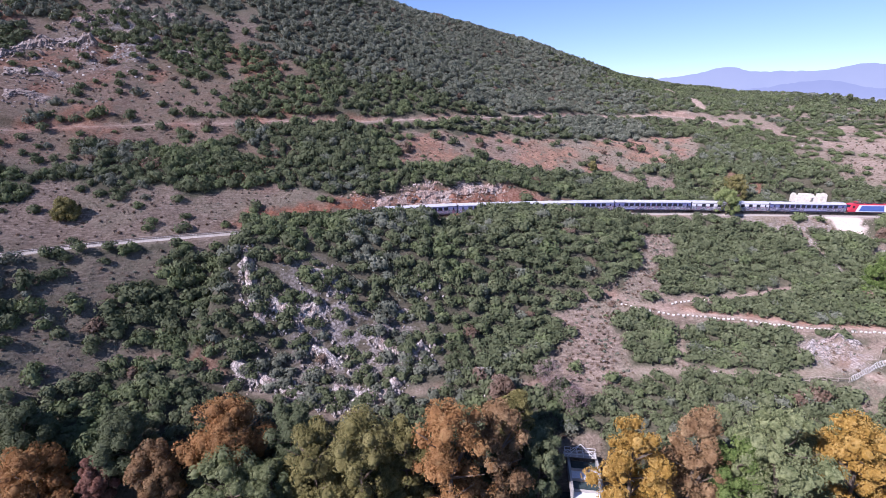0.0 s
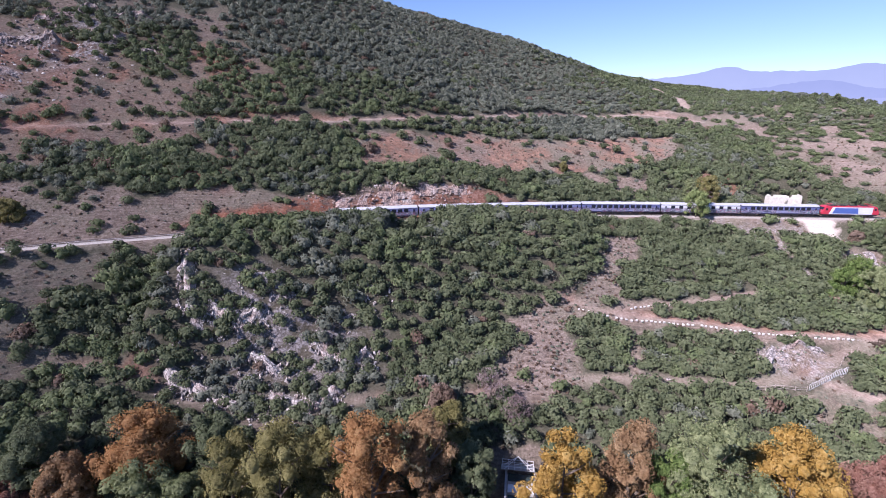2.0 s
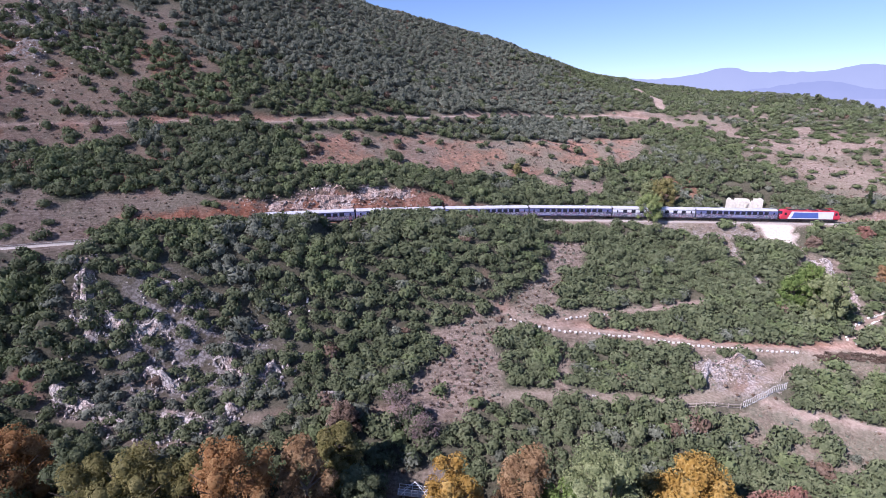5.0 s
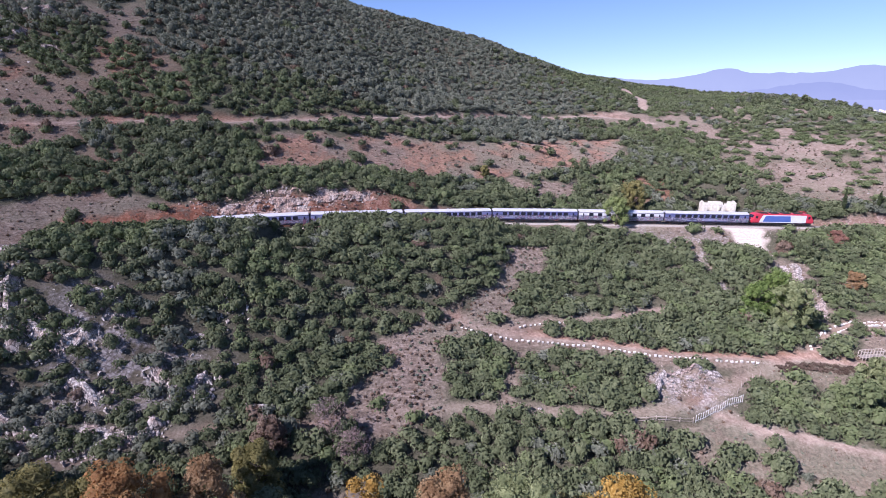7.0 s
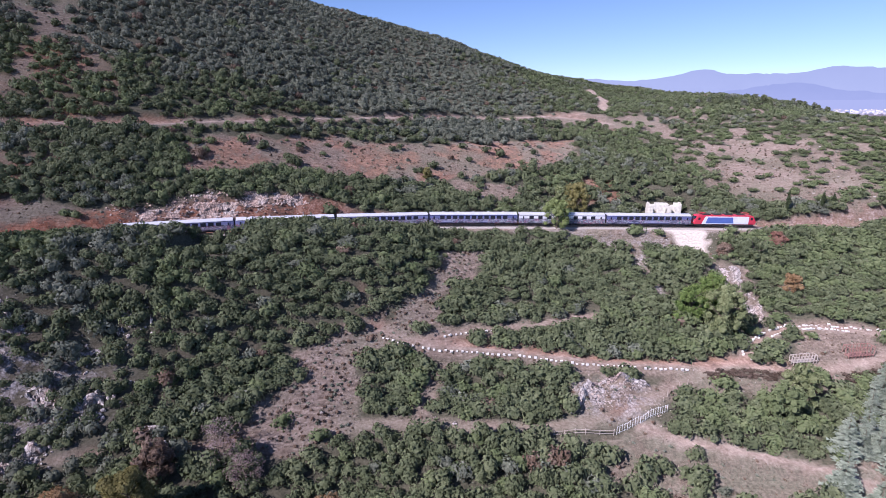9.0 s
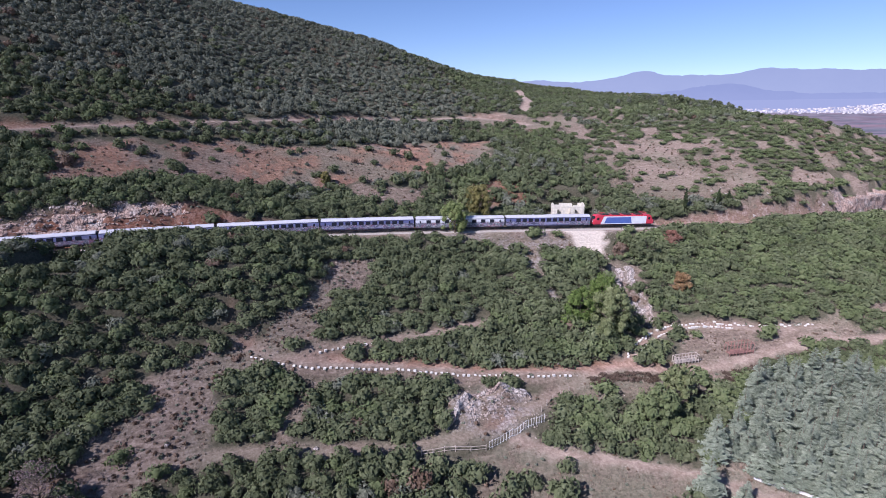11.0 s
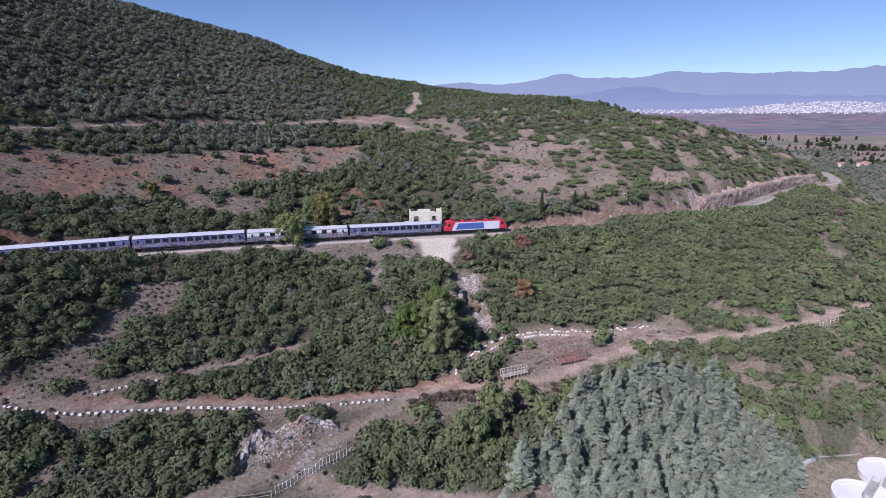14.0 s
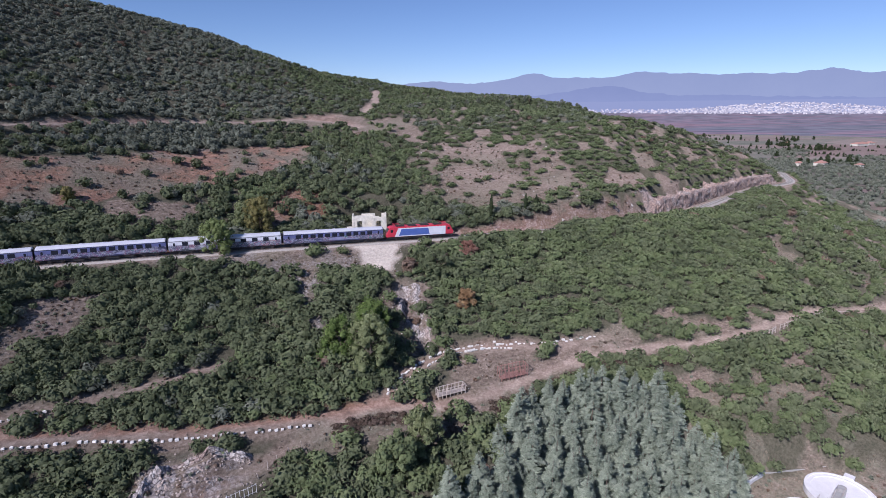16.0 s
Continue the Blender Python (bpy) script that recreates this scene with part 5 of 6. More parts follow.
def build_rocks():
    rng = np.random.default_rng(8)
    shapes = [rock_shape(700 + i) for i in range(6)]
    broken, crags = [], []
    knoll = "pale fractured limestone ledge between the bushes"
    for i, (plan, tall) in enumerate((([(-46, 116), (-45, 113), (-42.5, 108.6), (-40.5, 104)], 3.2), ([(-40, 108.5), (-36.7, 107.5), (-32, 107), (-26, 109.5)], 3.4),
                                       ([(-29, 102), (-26, 102), (-22, 100)], 2.6), ([(-17, 107.5), (-12, 105.5), (-8, 104), (-3, 106)], 2.8), ([(-23, 95.5), (-16.6, 94.7), (-9, 95)], 1.8),
                                       ([(-44, 129), (-38, 128)], 1.8), ([(-33, 114), (-27, 115.5), (-22, 114)], 1.8), ([(-14, 113), (-8, 113.5)], 1.5), ([(4, 100.5), (10, 101)], 1.6), ([(-8, 121), (-2, 122)], 1.3))):
        build_ledge("rock_ledge", plan, tall * 0.7, knoll, 800 + i)
        broken.append((plan, tall))
    for i, plan in enumerate(([(139.5, 156), (138.5, 150), (139.3, 145)], [(134.5, 153), (134, 147)], [(138.8, 143), (138.2, 137)], [(137.2, 157), (136.8, 152)], [(136, 146), (136.4, 141)])):
        build_ledge("gully_rock", plan, 1.5, "bleached rock rib in the gully below the railway", 880 + i, 1.0)
    ledge = offset_line(LEDGE, 1.9, 0)
    build_ledge("rock_ledge", [tuple(p[:2]) for p in ledge[5:-2:2]], 2.2, "pale broken rock face above a narrow ledge path", 820)
    for i, (plan, tall) in enumerate((([(-160, 186), (-153, 196), (-149, 204), (-140, 208), (-130, 209)], 6.0), ([(-146, 220), (-134, 225), (-126, 231)], 6.5), ([(-120, 228), (-113, 231), (-106, 229)], 5.0),
                                       ([(-149, 186), (-141, 190), (-134, 190)], 4.0), ([(-142, 175), (-136, 178), (-130, 177)], 3.5), ([(-128, 215), (-118, 219), (-112, 216)], 4.0), ([(-104, 212), (-96, 214)], 2.5))):
        crags.append((plan, tall))
        build_ledge("crag", plan, tall * 0.55, "grey and pinkish crag below the hill crest", 840 + i, 3.6, calm=1.5)
    build_ledge("quarry_face", [(84.5, 108.5), (87, 111.5), (89.5, 115.2), (95, 116), (102, 115.6)], 1.5, "pale broken rock face above the track", 860, 0.9)
    cut = offset_line(TRACK, 4.1, 0)
    for i, (x0, x1, tall, words) in enumerate(((232, 372, 8.2, "pinkish rock cutting beside the railway"),)):
        sel = cut[(cut[:, 0] > x0) & (cut[:, 0] < x1)]
        build_ledge("cutting_face", [tuple(p[:2]) for p in sel[::2]], tall, words, 870 + i, 4.6, CUTFACE, 0.8)
    for i, (x0, x1, off, tall) in enumerate(((-22, 4, 6.2, 1.7), (-12, 22, 8.4, 1.9), (-4, 14, 10.4, 1.4))):
        sel = offset_line(TRACK, off, 0)
        sel = sel[(sel[:, 0] > x0) & (sel[:, 0] < x1)]
        build_ledge("cutting_face", [tuple(p[:2]) for p in sel[::2]], tall, "pink and cream broken rock bank above the railway", 890 + i, 2.2, CUTFACE, 0.9)
    def blocks(name, label, runs, per, lo, hi, spread, mat, flat=1.0):
        """Angular blocks heaped along lines in plan."""
        at, sz = [], []
        for plan, tall in runs:
            line = spline([(x, y, 0) for x, y in plan], 0.3)
            k = int(len(line) * per)
            i = rng.integers(0, len(line), k)
            at.append(line[i, :2] + rng.normal(size=(k, 2)) * spread)
            sz.append(rng.uniform(lo, hi, k) * rng.uniform(0.5, 1, k) * (0.5 + 0.18 * tall))
        p, size = np.vstack(at), np.concatenate(sz)
        z = land(p[:, 0], p[:, 1])[0]
        v, f = planted(shapes, rng, p[:, 0], p[:, 1], z + size * 0.25 * flat, size, rng.uniform(0.9, 1.9, len(z)) * flat)
        tagged(new(name, raw_mesh(name, v, f, [mat])), label, "rocks", kind="stuff")

    broken.append(([tuple(p[:2]) for p in offset_line(LEDGE, 1.6, 0)[5:-2:2]], 2.4))
    blocks("knoll_blocks", "pale angular limestone blocks of a broken outcrop", broken, 2.8, 0.25, 0.9, 1.7, CLIFF)
    blocks("crag_blocks", "grey angular blocks of the weathered crag", crags, 1.5, 0.3, 0.9, 2.6, CRAGROCK, 0.6)
    bank = offset_line(TRACK, 8.5, 0)
    left = [tuple(p[:2]) for p in bank[(bank[:, 0] > -30) & (bank[:, 0] < 20)]]
    blocks("cutting_rubble", "pink and cream broken rock on the bank above the railway", [(left, 3.0)], 2.6, 0.2, 0.9, 1.9, CUTFACE, 0.6)
    blocks("cutting_blocks", "pale blocks sticking out of the bank above the railway", [(left[6:], 3.0)], 0.8, 0.25, 0.8, 1.3, CLIFF, 0.6)
    for name, words, cx, cy, rx, ry, n, lo, hi in (("knoll_stones", "loose limestone blocks among the scrub", -22, 106, 26, 13, 160, 0.15, 0.6),
                                                   ("crag_stones", "fallen blocks below the crag", -125, 205, 34, 22, 120, 0.3, 1.4),
                                                   ("scree", "loose grey scree in the gully", 46, 126, 44, 62, 5200, 0.10, 0.42),
                                                   ("gully_stones", "pale stones washed down the gully", 136, 148, 4.5, 14, 260, 0.12, 0.5),
                                                   ("quarry_rubble", "pale rubble at the foot of the rock face", 94, 113, 10, 4.5, 480, 0.12, 0.55),
                                                   ("track_stones", "small stones beside the dirt paths", 120, 118, 60, 14, 260, 0.08, 0.28),
                                                   ("tipped_gravel", "pale gravel and stones tipped below the railway", 133.9, 166.5, 8, 7, 420, 0.05, 0.25),
                                                   ("flank_rocks", "scattered pale rocks on the slope", 205, 235, 80, 70, 260, 0.3, 1.0)):
        x, y = cx + rng.normal(size=n) * rx * 0.5, cy + rng.normal(size=n) * ry * 0.5
        z, zone = land(x, y)
        if name == "scree":
            zone["cover"] = np.where(inside(OPEN["scree"][0], x, y) | inside(OPEN["scree_gap"][0], x, y) | inside(OPEN["steps"][0], x, y), 0.0, 1.0)
        ok = ((zone["path"] < 0.1) | (n == 420)) & ((zone["cover"] < 0.6) | (n not in (260, 5200)))
        x, y, z = x[ok], y[ok], z[ok]
        size = rng.uniform(lo, hi, len(x)) * rng.uniform(0.5, 1, len(x))
        v, f = planted(shapes, rng, x, y, z - size * 0.2, size, rng.uniform(0.6, 1.2, len(x)))
        tagged(new(name, raw_mesh(name, v, f, [{"scree": SCREE, "quarry_rubble": RUBBLE}.get(name, STONE)])), words, "rocks", kind="stuff")
    for x, y, s in ((23.4, 108.3, 1.3), (49.8, 108.6, 1.4), (128.6, 127.6, 0.8), (110.5, 124.6, 0.6), (84, 126, 0.5), (196, 128.5, 0.7), (61, 105.5, 0.9), (36, 106.5, 0.8)):
        v, f = shapes[int(rng.integers(0, 6))]
        ob = new("boulder", raw_mesh("boulder", v, f, [CLIFF]))
        ob.matrix_basis = pose(x, y, height(x, y) + s * 0.2, 0, 0, rng.uniform(0, 360)) @ Matrix.Diagonal((s, s * 0.8, s * 0.75, 1))
        tagged(ob, "pale grey limestone boulder on the slope", "boulder", "boulders")


build_rocks()


# ---- ruined station house beside the railway ----
def wall_with_holes(bm, x0, x1, y, thick, z0, tops, holes):
    """A wall along x of columns with uneven tops; holes are (x0, x1, z0, z1)."""
    cuts = sorted({x0, x1, *[h[0] for h in holes], *[h[1] for h in holes], *[t[0] for t in tops]})
    cuts = [c for c in cuts if x0 <= c <= x1]
    for a, b in zip(cuts[:-1], cuts[1:]):
        mid = (a + b) / 2
        top = [h for c, h in tops if c <= mid][-1]
        low = z0
        for h in sorted(h for h in holes if h[0] <= mid <= h[1]):
            if h[2] > low:
                box(bm, mid, y, (low + h[2]) / 2, b - a, thick, h[2] - low)
            low = h[3]
        if top > low:
            box(bm, mid, y, (low + top) / 2, b - a, thick, top - low)


def build_ruin():
    ruin = tagged(new("ruined_house", None), "roofless cream plaster ruin with empty door and window openings", "ruin")
    ruin.matrix_basis = pose(134.5, 190.5, height(134.5, 189) - 0.3, 0, 0, -11) @ Matrix.Diagonal((0.82, 0.82, 0.94, 1))
    tops = [(-6.2, 4.6), (-5.4, 4.9), (-2.0, 4.8), (1.1, 4.3), (1.7, 4.9), (3.6, 4.5), (4.6, 5.0), (5.4, 5.6), (5.8, 5.2)]
    bm = bmesh.new()
    wall_with_holes(bm, -6.2, 6.2, -2.8, 0.5, 0, tops, [(-4.4, -2.6, 0.9, 3.4), (-0.8, 0.9, 0, 3.8), (2.5, 4.2, 0.9, 3.4)])
    part("front_wall", bm, PLASTER, ruin)
    bm = bmesh.new()
    wall_with_holes(bm, -6.2, 6.2, 2.8, 0.5, 0, [(-6.2, 4.2), (-3, 4.8), (2, 3.6), (4.4, 4.9)], [(-4, -3, 1.2, 3.0), (2.6, 3.8, 1.2, 3.0)])
    part("rear_wall", bm, PLASTER, ruin)
    for x, h in ((-5.95, 4.7), (1.4, 4.4), (5.95, 5.0)):
        bm = bmesh.new()
        box(bm, x, 0, h / 2, 0.5, 5.1, h)
        box(bm, x, 0, h + 0.25, 0.5, 2.6, 0.5)
        part("cross_wall", bm, PLASTER, ruin)
    for x0, x1, z0 in ((-4.4, -2.6, 3.4), (-0.8, 0.9, 3.8), (2.5, 4.2, 3.4)):
        bm = bmesh.new()
        box(bm, (x0 + x1) / 2, -3.08, z0 + 0.12, x1 - x0 + 0.5, 0.12, 0.24, bevel=0.02)
        part("lintel", bm, PLASTER, ruin)
    for x in (-5.7, -1.7, 1.7, 5.6):
        bm = bmesh.new()
        box(bm, x, -3.1, 2.1, 0.5, 0.12, 4.2, bevel=0.02)
        part("pilaster", bm, PLASTER, ruin)
    bm = bmesh.new()
    box(bm, 0, -3.09, 4.3, 12.3, 0.1, 0.16)
    part("cornice", bm, PLASTER, ruin)
    bm = bmesh.new()
    box(bm, -7.3, -2.4, 0.7, 1.8, 1.6, 1.6, bevel=0.05)
    part("lean_to_wall", bm, PLASTER, ruin)


build_ruin()


# ---- stone edging and fences along the paths ----
def block_meshes():
    res = []
    rng = np.random.default_rng(3)
    for k in range(5):
        bm = bmesh.new()
        box(bm, 0, 0, 0, 0.62, 0.42, 0.44, bevel=0.05)
        for v in bm.verts:
            v.co += Vector(rng.normal(size=3)) * 0.025
        res.append(mesh_of("stone_block", bm, BLOCK))
    return res


def build_edging():
    rng = np.random.default_rng(9)
    meshes = block_meshes()
    for line, a, b, side, gap, words, big in ((LOW_PATH, 45.5, 112, -1.55, 1.12, "row of whitewashed stone blocks edging the dirt path", 0.8),
                                               (TERRACE, 59, 71, -0.9, 1.2, "short row of pale stone blocks edging a terrace", 0.8),
                                               (BRANCH, 126.0, 182, 1.0, 0.72, "pale stones lining the rising footpath", 0.95),
                                               (BRANCH, 127.0, 156, -1.0, 0.8, "pale rough stones beside the footpath", 0.85)):
        row = tagged(new("stone_edging", None), words, "stone edging")
        fine = spline(line[::2], 0.2)
        run = np.r_[0, np.cumsum(np.linalg.norm(np.diff(fine[:, :2], axis=0), axis=1))]
        edge = offset_line(fine, side, 0)
        s = 0.0
        while s < run[-1]:
            slack = 0.16 if line is BRANCH else 0.06
            x, y = float(np.interp(s, run, edge[:, 0])) + rng.normal() * slack, float(np.interp(s, run, edge[:, 1])) + rng.normal() * slack
            i = min(int(np.searchsorted(run, s)), len(fine) - 2)
            d = fine[i + 1] - fine[i]
            s += gap * rng.uniform(0.85, 1.15)
            if not a < x < b or rng.uniform() < 0.06:
                continue
            ob = new("stone_block", meshes[int(rng.integers(0, 5))])
            k = big * (rng.uniform(0.6, 1.35) if line is BRANCH else rng.uniform(0.85, 1.25))
            ob.matrix_basis = pose(x, y, height(x, y) + 0.16 * k, rng.uniform(-8, 8), rng.uniform(-8, 8), math.degrees(math.atan2(d[1], d[0])) + rng.uniform(-12, 12)) @ Matrix.Scale(k, 4)
            ob.parent = row


build_edging()


def fence(points, tall, gap, mat, label, rails=(0.35, 0.75), r=0.05, name="fence", category="fence", lean=0.0):
    """Posts with rails along a line on the ground."""
    rng = np.random.default_rng(int(abs(points[0][0]) * 10))
    run = tagged(new(name, None), label, category)
    fine = spline([(x, y, 0) for x, y in points], gap) if len(points) > 1 else None
    feet = [Vector((p[0], p[1], height(p[0], p[1]) - 0.15)) for p in fine]
    heads = []
    for p in feet:
        q = p + Vector((rng.uniform(-lean, lean), rng.uniform(-lean, lean), tall * rng.uniform(0.92, 1.05) + 0.15))
        bm = bmesh.new()
        rod(bm, p, q, r, 6)
        part("post", bm, mat, run)
        heads.append(q)
    for h in rails:
        for a, b, c, d in zip(feet[:-1], heads[:-1], feet[1:], heads[1:]):
            bm = bmesh.new()
            rod(bm, a.lerp(b, h), c.lerp(d, h), r * 0.7, 5)
            part("rail", bm, mat, run)
    return run


fence([(91.2, 104.6), (97, 107), (102.8, 109.6)], 1.8, 0.6, WHITE_PAINT, "tall white painted picket fence beside the track", (0.25, 0.9), 0.04)
fence([(79, 103.3), (85, 103.8), (90.6, 104.4)], 1.3, 1.9, POSTWOOD, "low weathered wooden fence at the meadow", (0.4, 0.85), 0.07)
fence([(103, 112), (106, 114.5), (110, 116.5)], 1.2, 2.0, POSTWOOD, "leaning wooden fence posts by the track", (), 0.06, lean=0.25)
fence([(189, 123.4), (198, 122.2), (205, 122.4)], 1.2, 1.6, POSTWOOD, "wooden stake fence on the outer edge of the path", (0.6,), 0.08, lean=0.1)
fence([(208, 122.6), (212, 122.8), (217, 123.4), (222, 124.3)], 1.7, 1.15, POSTWOOD, "bleached wooden stake fence along the path", (0.45, 0.85), 0.10, lean=0.12)
fence([(224, 124.8), (232, 126.3), (240, 127.6), (250, 127)], 1.6, 1.4, POSTWOOD, "wooden stake fence where the path bends", (0.5, 0.9), 0.09, lean=0.1)


def pen(x, y, length, depth, tall, turn, mat, label, gap=0.7, back=True):
    """A small stock pen: bottom and top rails with upright bars, on a raised frame."""
    ob = tagged(new("stock_pen", None), label, "livestock pen")
    ob.matrix_basis = pose(x, y, height(x, y), 0, 0, turn)
    sides = [((-length / 2, -depth / 2), (length / 2, -depth / 2))]
    if back:
        sides += [((length / 2, -depth / 2), (length / 2, depth / 2)), ((length / 2, depth / 2), (-length / 2, depth / 2)), ((-length / 2, depth / 2), (-length / 2, -depth / 2))]
    for (ax, ay), (bx, by) in sides:
        n = max(2, int(math.hypot(bx - ax, by - ay) / gap))
        for i in range(n):
            t = i / n
            bm = bmesh.new()
            px, py = ax + (bx - ax) * t, ay + (by - ay) * t
            rod(bm, (px, py, -0.1), (px, py, tall * (0.9 + 0.16 * ((i * 7) % 5) / 4)), 0.08, 6)
            part("bar", bm, mat, ob)
        for h in (0.5, tall - 0.1):
            bm = bmesh.new()
            rod(bm, (ax, ay, h), (bx, by, h), 0.075, 6)
            part("rail", bm, mat, ob)
    if back:
        bm = bmesh.new()
        box(bm, 0, 0, 0.42, length, depth, 0.12, bevel=0.02)
        part("floor_frame", bm, mat, ob)
    return ob


pen(153.2, 125.7, 6.2, 1.9, 2.6, 6, RUSTED, "rusty red steel stock trailer frame with upright bars", 0.85)
pen(138.8, 123.1, 5.8, 1.3, 1.9, 8, POSTWOOD, "pale wooden hay rack with upright stakes", 0.75)


# ---- stream, weir and footbridge under the plane trees ----
def build_stream():
    line = spline([(x, 74 + 5 * math.sin(x / 30.0), 0) for x in range(-90, 111, 20)], 3)
    line[:, 2] = broad(line[:, 0], line[:, 1]) - 4.0
    line[:, 2] = np.minimum.accumulate(line[:, 2])
    me = sweep("stream", line, [(-3.2, -0.3), (-3.2, 0.0), (3.2, 0.0), (3.2, -0.3)], WATER)
    tagged(new("stream", me), "narrow dark stream on the valley floor", "stream", kind="structure")
    z = height(25.5, 84)
    weir = tagged(new("weir", None), "concrete weir with white water running over it", "weir")
    weir.matrix_basis = pose(25.5, 79.5, z, 0, 0, -8)
    for x in (-2.6, 2.6):
        bm = bmesh.new()
        box(bm, x, 0, -0.2, 0.4, 9, 2.0, bevel=0.04)
        part("side_wall", bm, CONCRETE, weir)
    for i in range(4):
        bm = bmesh.new()
        box(bm, 0, 3.0 - 2.2 * i, -0.3 - 0.45 * i, 4.7, 2.2, 1.0, bevel=0.05)
        step = part("step", bm, CONCRETE, weir)
        bm = bmesh.new()
        bmesh.ops.create_grid(bm, x_segments=12, y_segments=6, size=0.5)
        for v in bm.verts:
            v.co = Vector((v.co.x * 4.5, 3.0 - 2.2 * i + v.co.y * 2.0, 0.24 - 0.45 * i + 0.07 * noise.noise(v.co * 9 + Vector((i, 0, 0)))))
        part("water_sheet", bm, FOAM if i % 2 else WATER, step)
    bridge = tagged(new("footbridge", None), "white steel footbridge with railings over the weir", "footbridge")
    bridge.matrix_basis = pose(25.5, 83.6, z + 0.9, 0, 0, -8)
    bm = bmesh.new()
    box(bm, 0, 0, 0.6, 6.0, 1.3, 0.14)
    part("deck", bm, CONCRETE, bridge)
    for y in (-0.6, 0.6):
        for i in range(6):
            bm = bmesh.new()
            rod(bm, (-2.8 + 1.12 * i, y, 0.6), (-2.8 + 1.12 * i, y, 1.8), 0.05, 6)
            part("post", bm, WHITE_PAINT, bridge)
        for h in (1.2, 1.8):
            bm = bmesh.new()
            rod(bm, (-2.8, y, h), (2.8, y, h), 0.045, 6)
            part("rail", bm, WHITE_PAINT, bridge)
    for a, b in (((-2.4, -0.6, 0.6), (0, 0, 3.0)), ((2.4, -0.6, 0.6), (0, 0, 3.0)), ((-2.4, 0.6, 0.6), (0, 0, 3.0)), ((2.4, 0.6, 0.6), (0, 0, 3.0))):
        bm = bmesh.new()
        rod(bm, a, b, 0.06, 6)
        part("brace", bm, WHITE_PAINT, bridge)


build_stream()


# ---- settling tanks and their wall ----
def build_tank(x, y, r, z, turn):
    tank = tagged(new("settling_tank", None), "round white concrete settling tank with a scraper bridge", "water tank", "settling tanks")
    tank.matrix_basis = pose(x, y, z, 0, 0, turn)
    bm = bmesh.new()
    n = 48
    rings = [[bm.verts.new((math.cos(a) * rr, math.sin(a) * rr, h)) for a in [2 * math.pi * i / n for i in range(n)]]
             for rr, h in ((r, -1.5), (r, 1.1), (r - 0.3, 1.1), (r - 0.3, 0.95), (r - 0.9, 0.95), (r - 0.95, 0.8), (0.6, 0.55))]
    for a, b in zip(rings[:-1], rings[1:]):
        for i in range(n):
            bm.faces.new((a[i], a[(i + 1) % n], b[(i + 1) % n], b[i]))
    bm.faces.new(rings[-1])
    bmesh.ops.recalc_face_normals(bm, faces=bm.faces[:])
    part("basin", bm, TANKWHITE, tank)
    bm = bmesh.new()
    box(bm, r * 0.5, 0, 1.55, r + 0.8, 1.2, 0.16)
    part("bridge_deck", bm, CONCRETE, tank)
    for s in (-0.55, 0.55):
        bm = bmesh.new()
        for i in range(6):
            rod(bm, (0.3 + i * r / 5, s, 1.6), (0.3 + i * r / 5, s, 2.6), 0.03, 5)
        rod(bm, (0.3, s, 2.6), (0.3 + r, s, 2.6), 0.03, 5)
        part("handrail", bm, POSTWOOD, tank)
    bm = bmesh.new()
    rod(bm, (0, 0, -0.3), (0, 0, 2.2), 0.7, 16)
    part("centre_column", bm, CONCRETE, tank)
    bm = bmesh.new()
    box(bm, -r - 0.5, 0, 0.9, 1.4, 1.6, 0.8, bevel=0.04)
    part("inlet_box", bm, TANKWHITE, tank)


TZ = -2.6
build_tank(200.8, 89.8, 5.5, TZ, 205)
build_tank(190.2, 86.6, 5.1, TZ, 25)


def low_wall(points, tall, thick, mat, label):
    line = spline([(x, y, 0) for x, y in points], 2.0)
    line[:, 2] = [height(p[0], p[1]) for p in line]
    me = sweep("low_wall", line, [(-thick / 2, -0.6), (-thick / 2, tall), (thick / 2, tall), (thick / 2, -0.6)], mat)
    tagged(new("low_wall", me), label, "wall")


low_wall([(174, 90), (181.5, 94.4), (186.6, 96.4), (192.2, 97.9)], 0.8, 0.3, WHITE_PAINT, "low white wall round the tank yard")
low_wall([(192.5, 98), (197.5, 97.8), (201.7, 97.2), (206, 96.5)], 0.25, 0.2, CONCRETE, "thin concrete kerb behind the tanks")
low_wall([(136.6, 96.2), (139.5, 94), (143, 91.8), (150, 87.5)], 0.35, 0.35, WHITE_PAINT, "white kerb wall beside the valley road")
fence([(181, 94.5), (186.5, 96.3), (191.5, 97.7)], 1.8, 1.5, WHITE_PAINT, "white mesh fence on the tank yard wall", (0.5, 0.75, 0.98), 0.04)


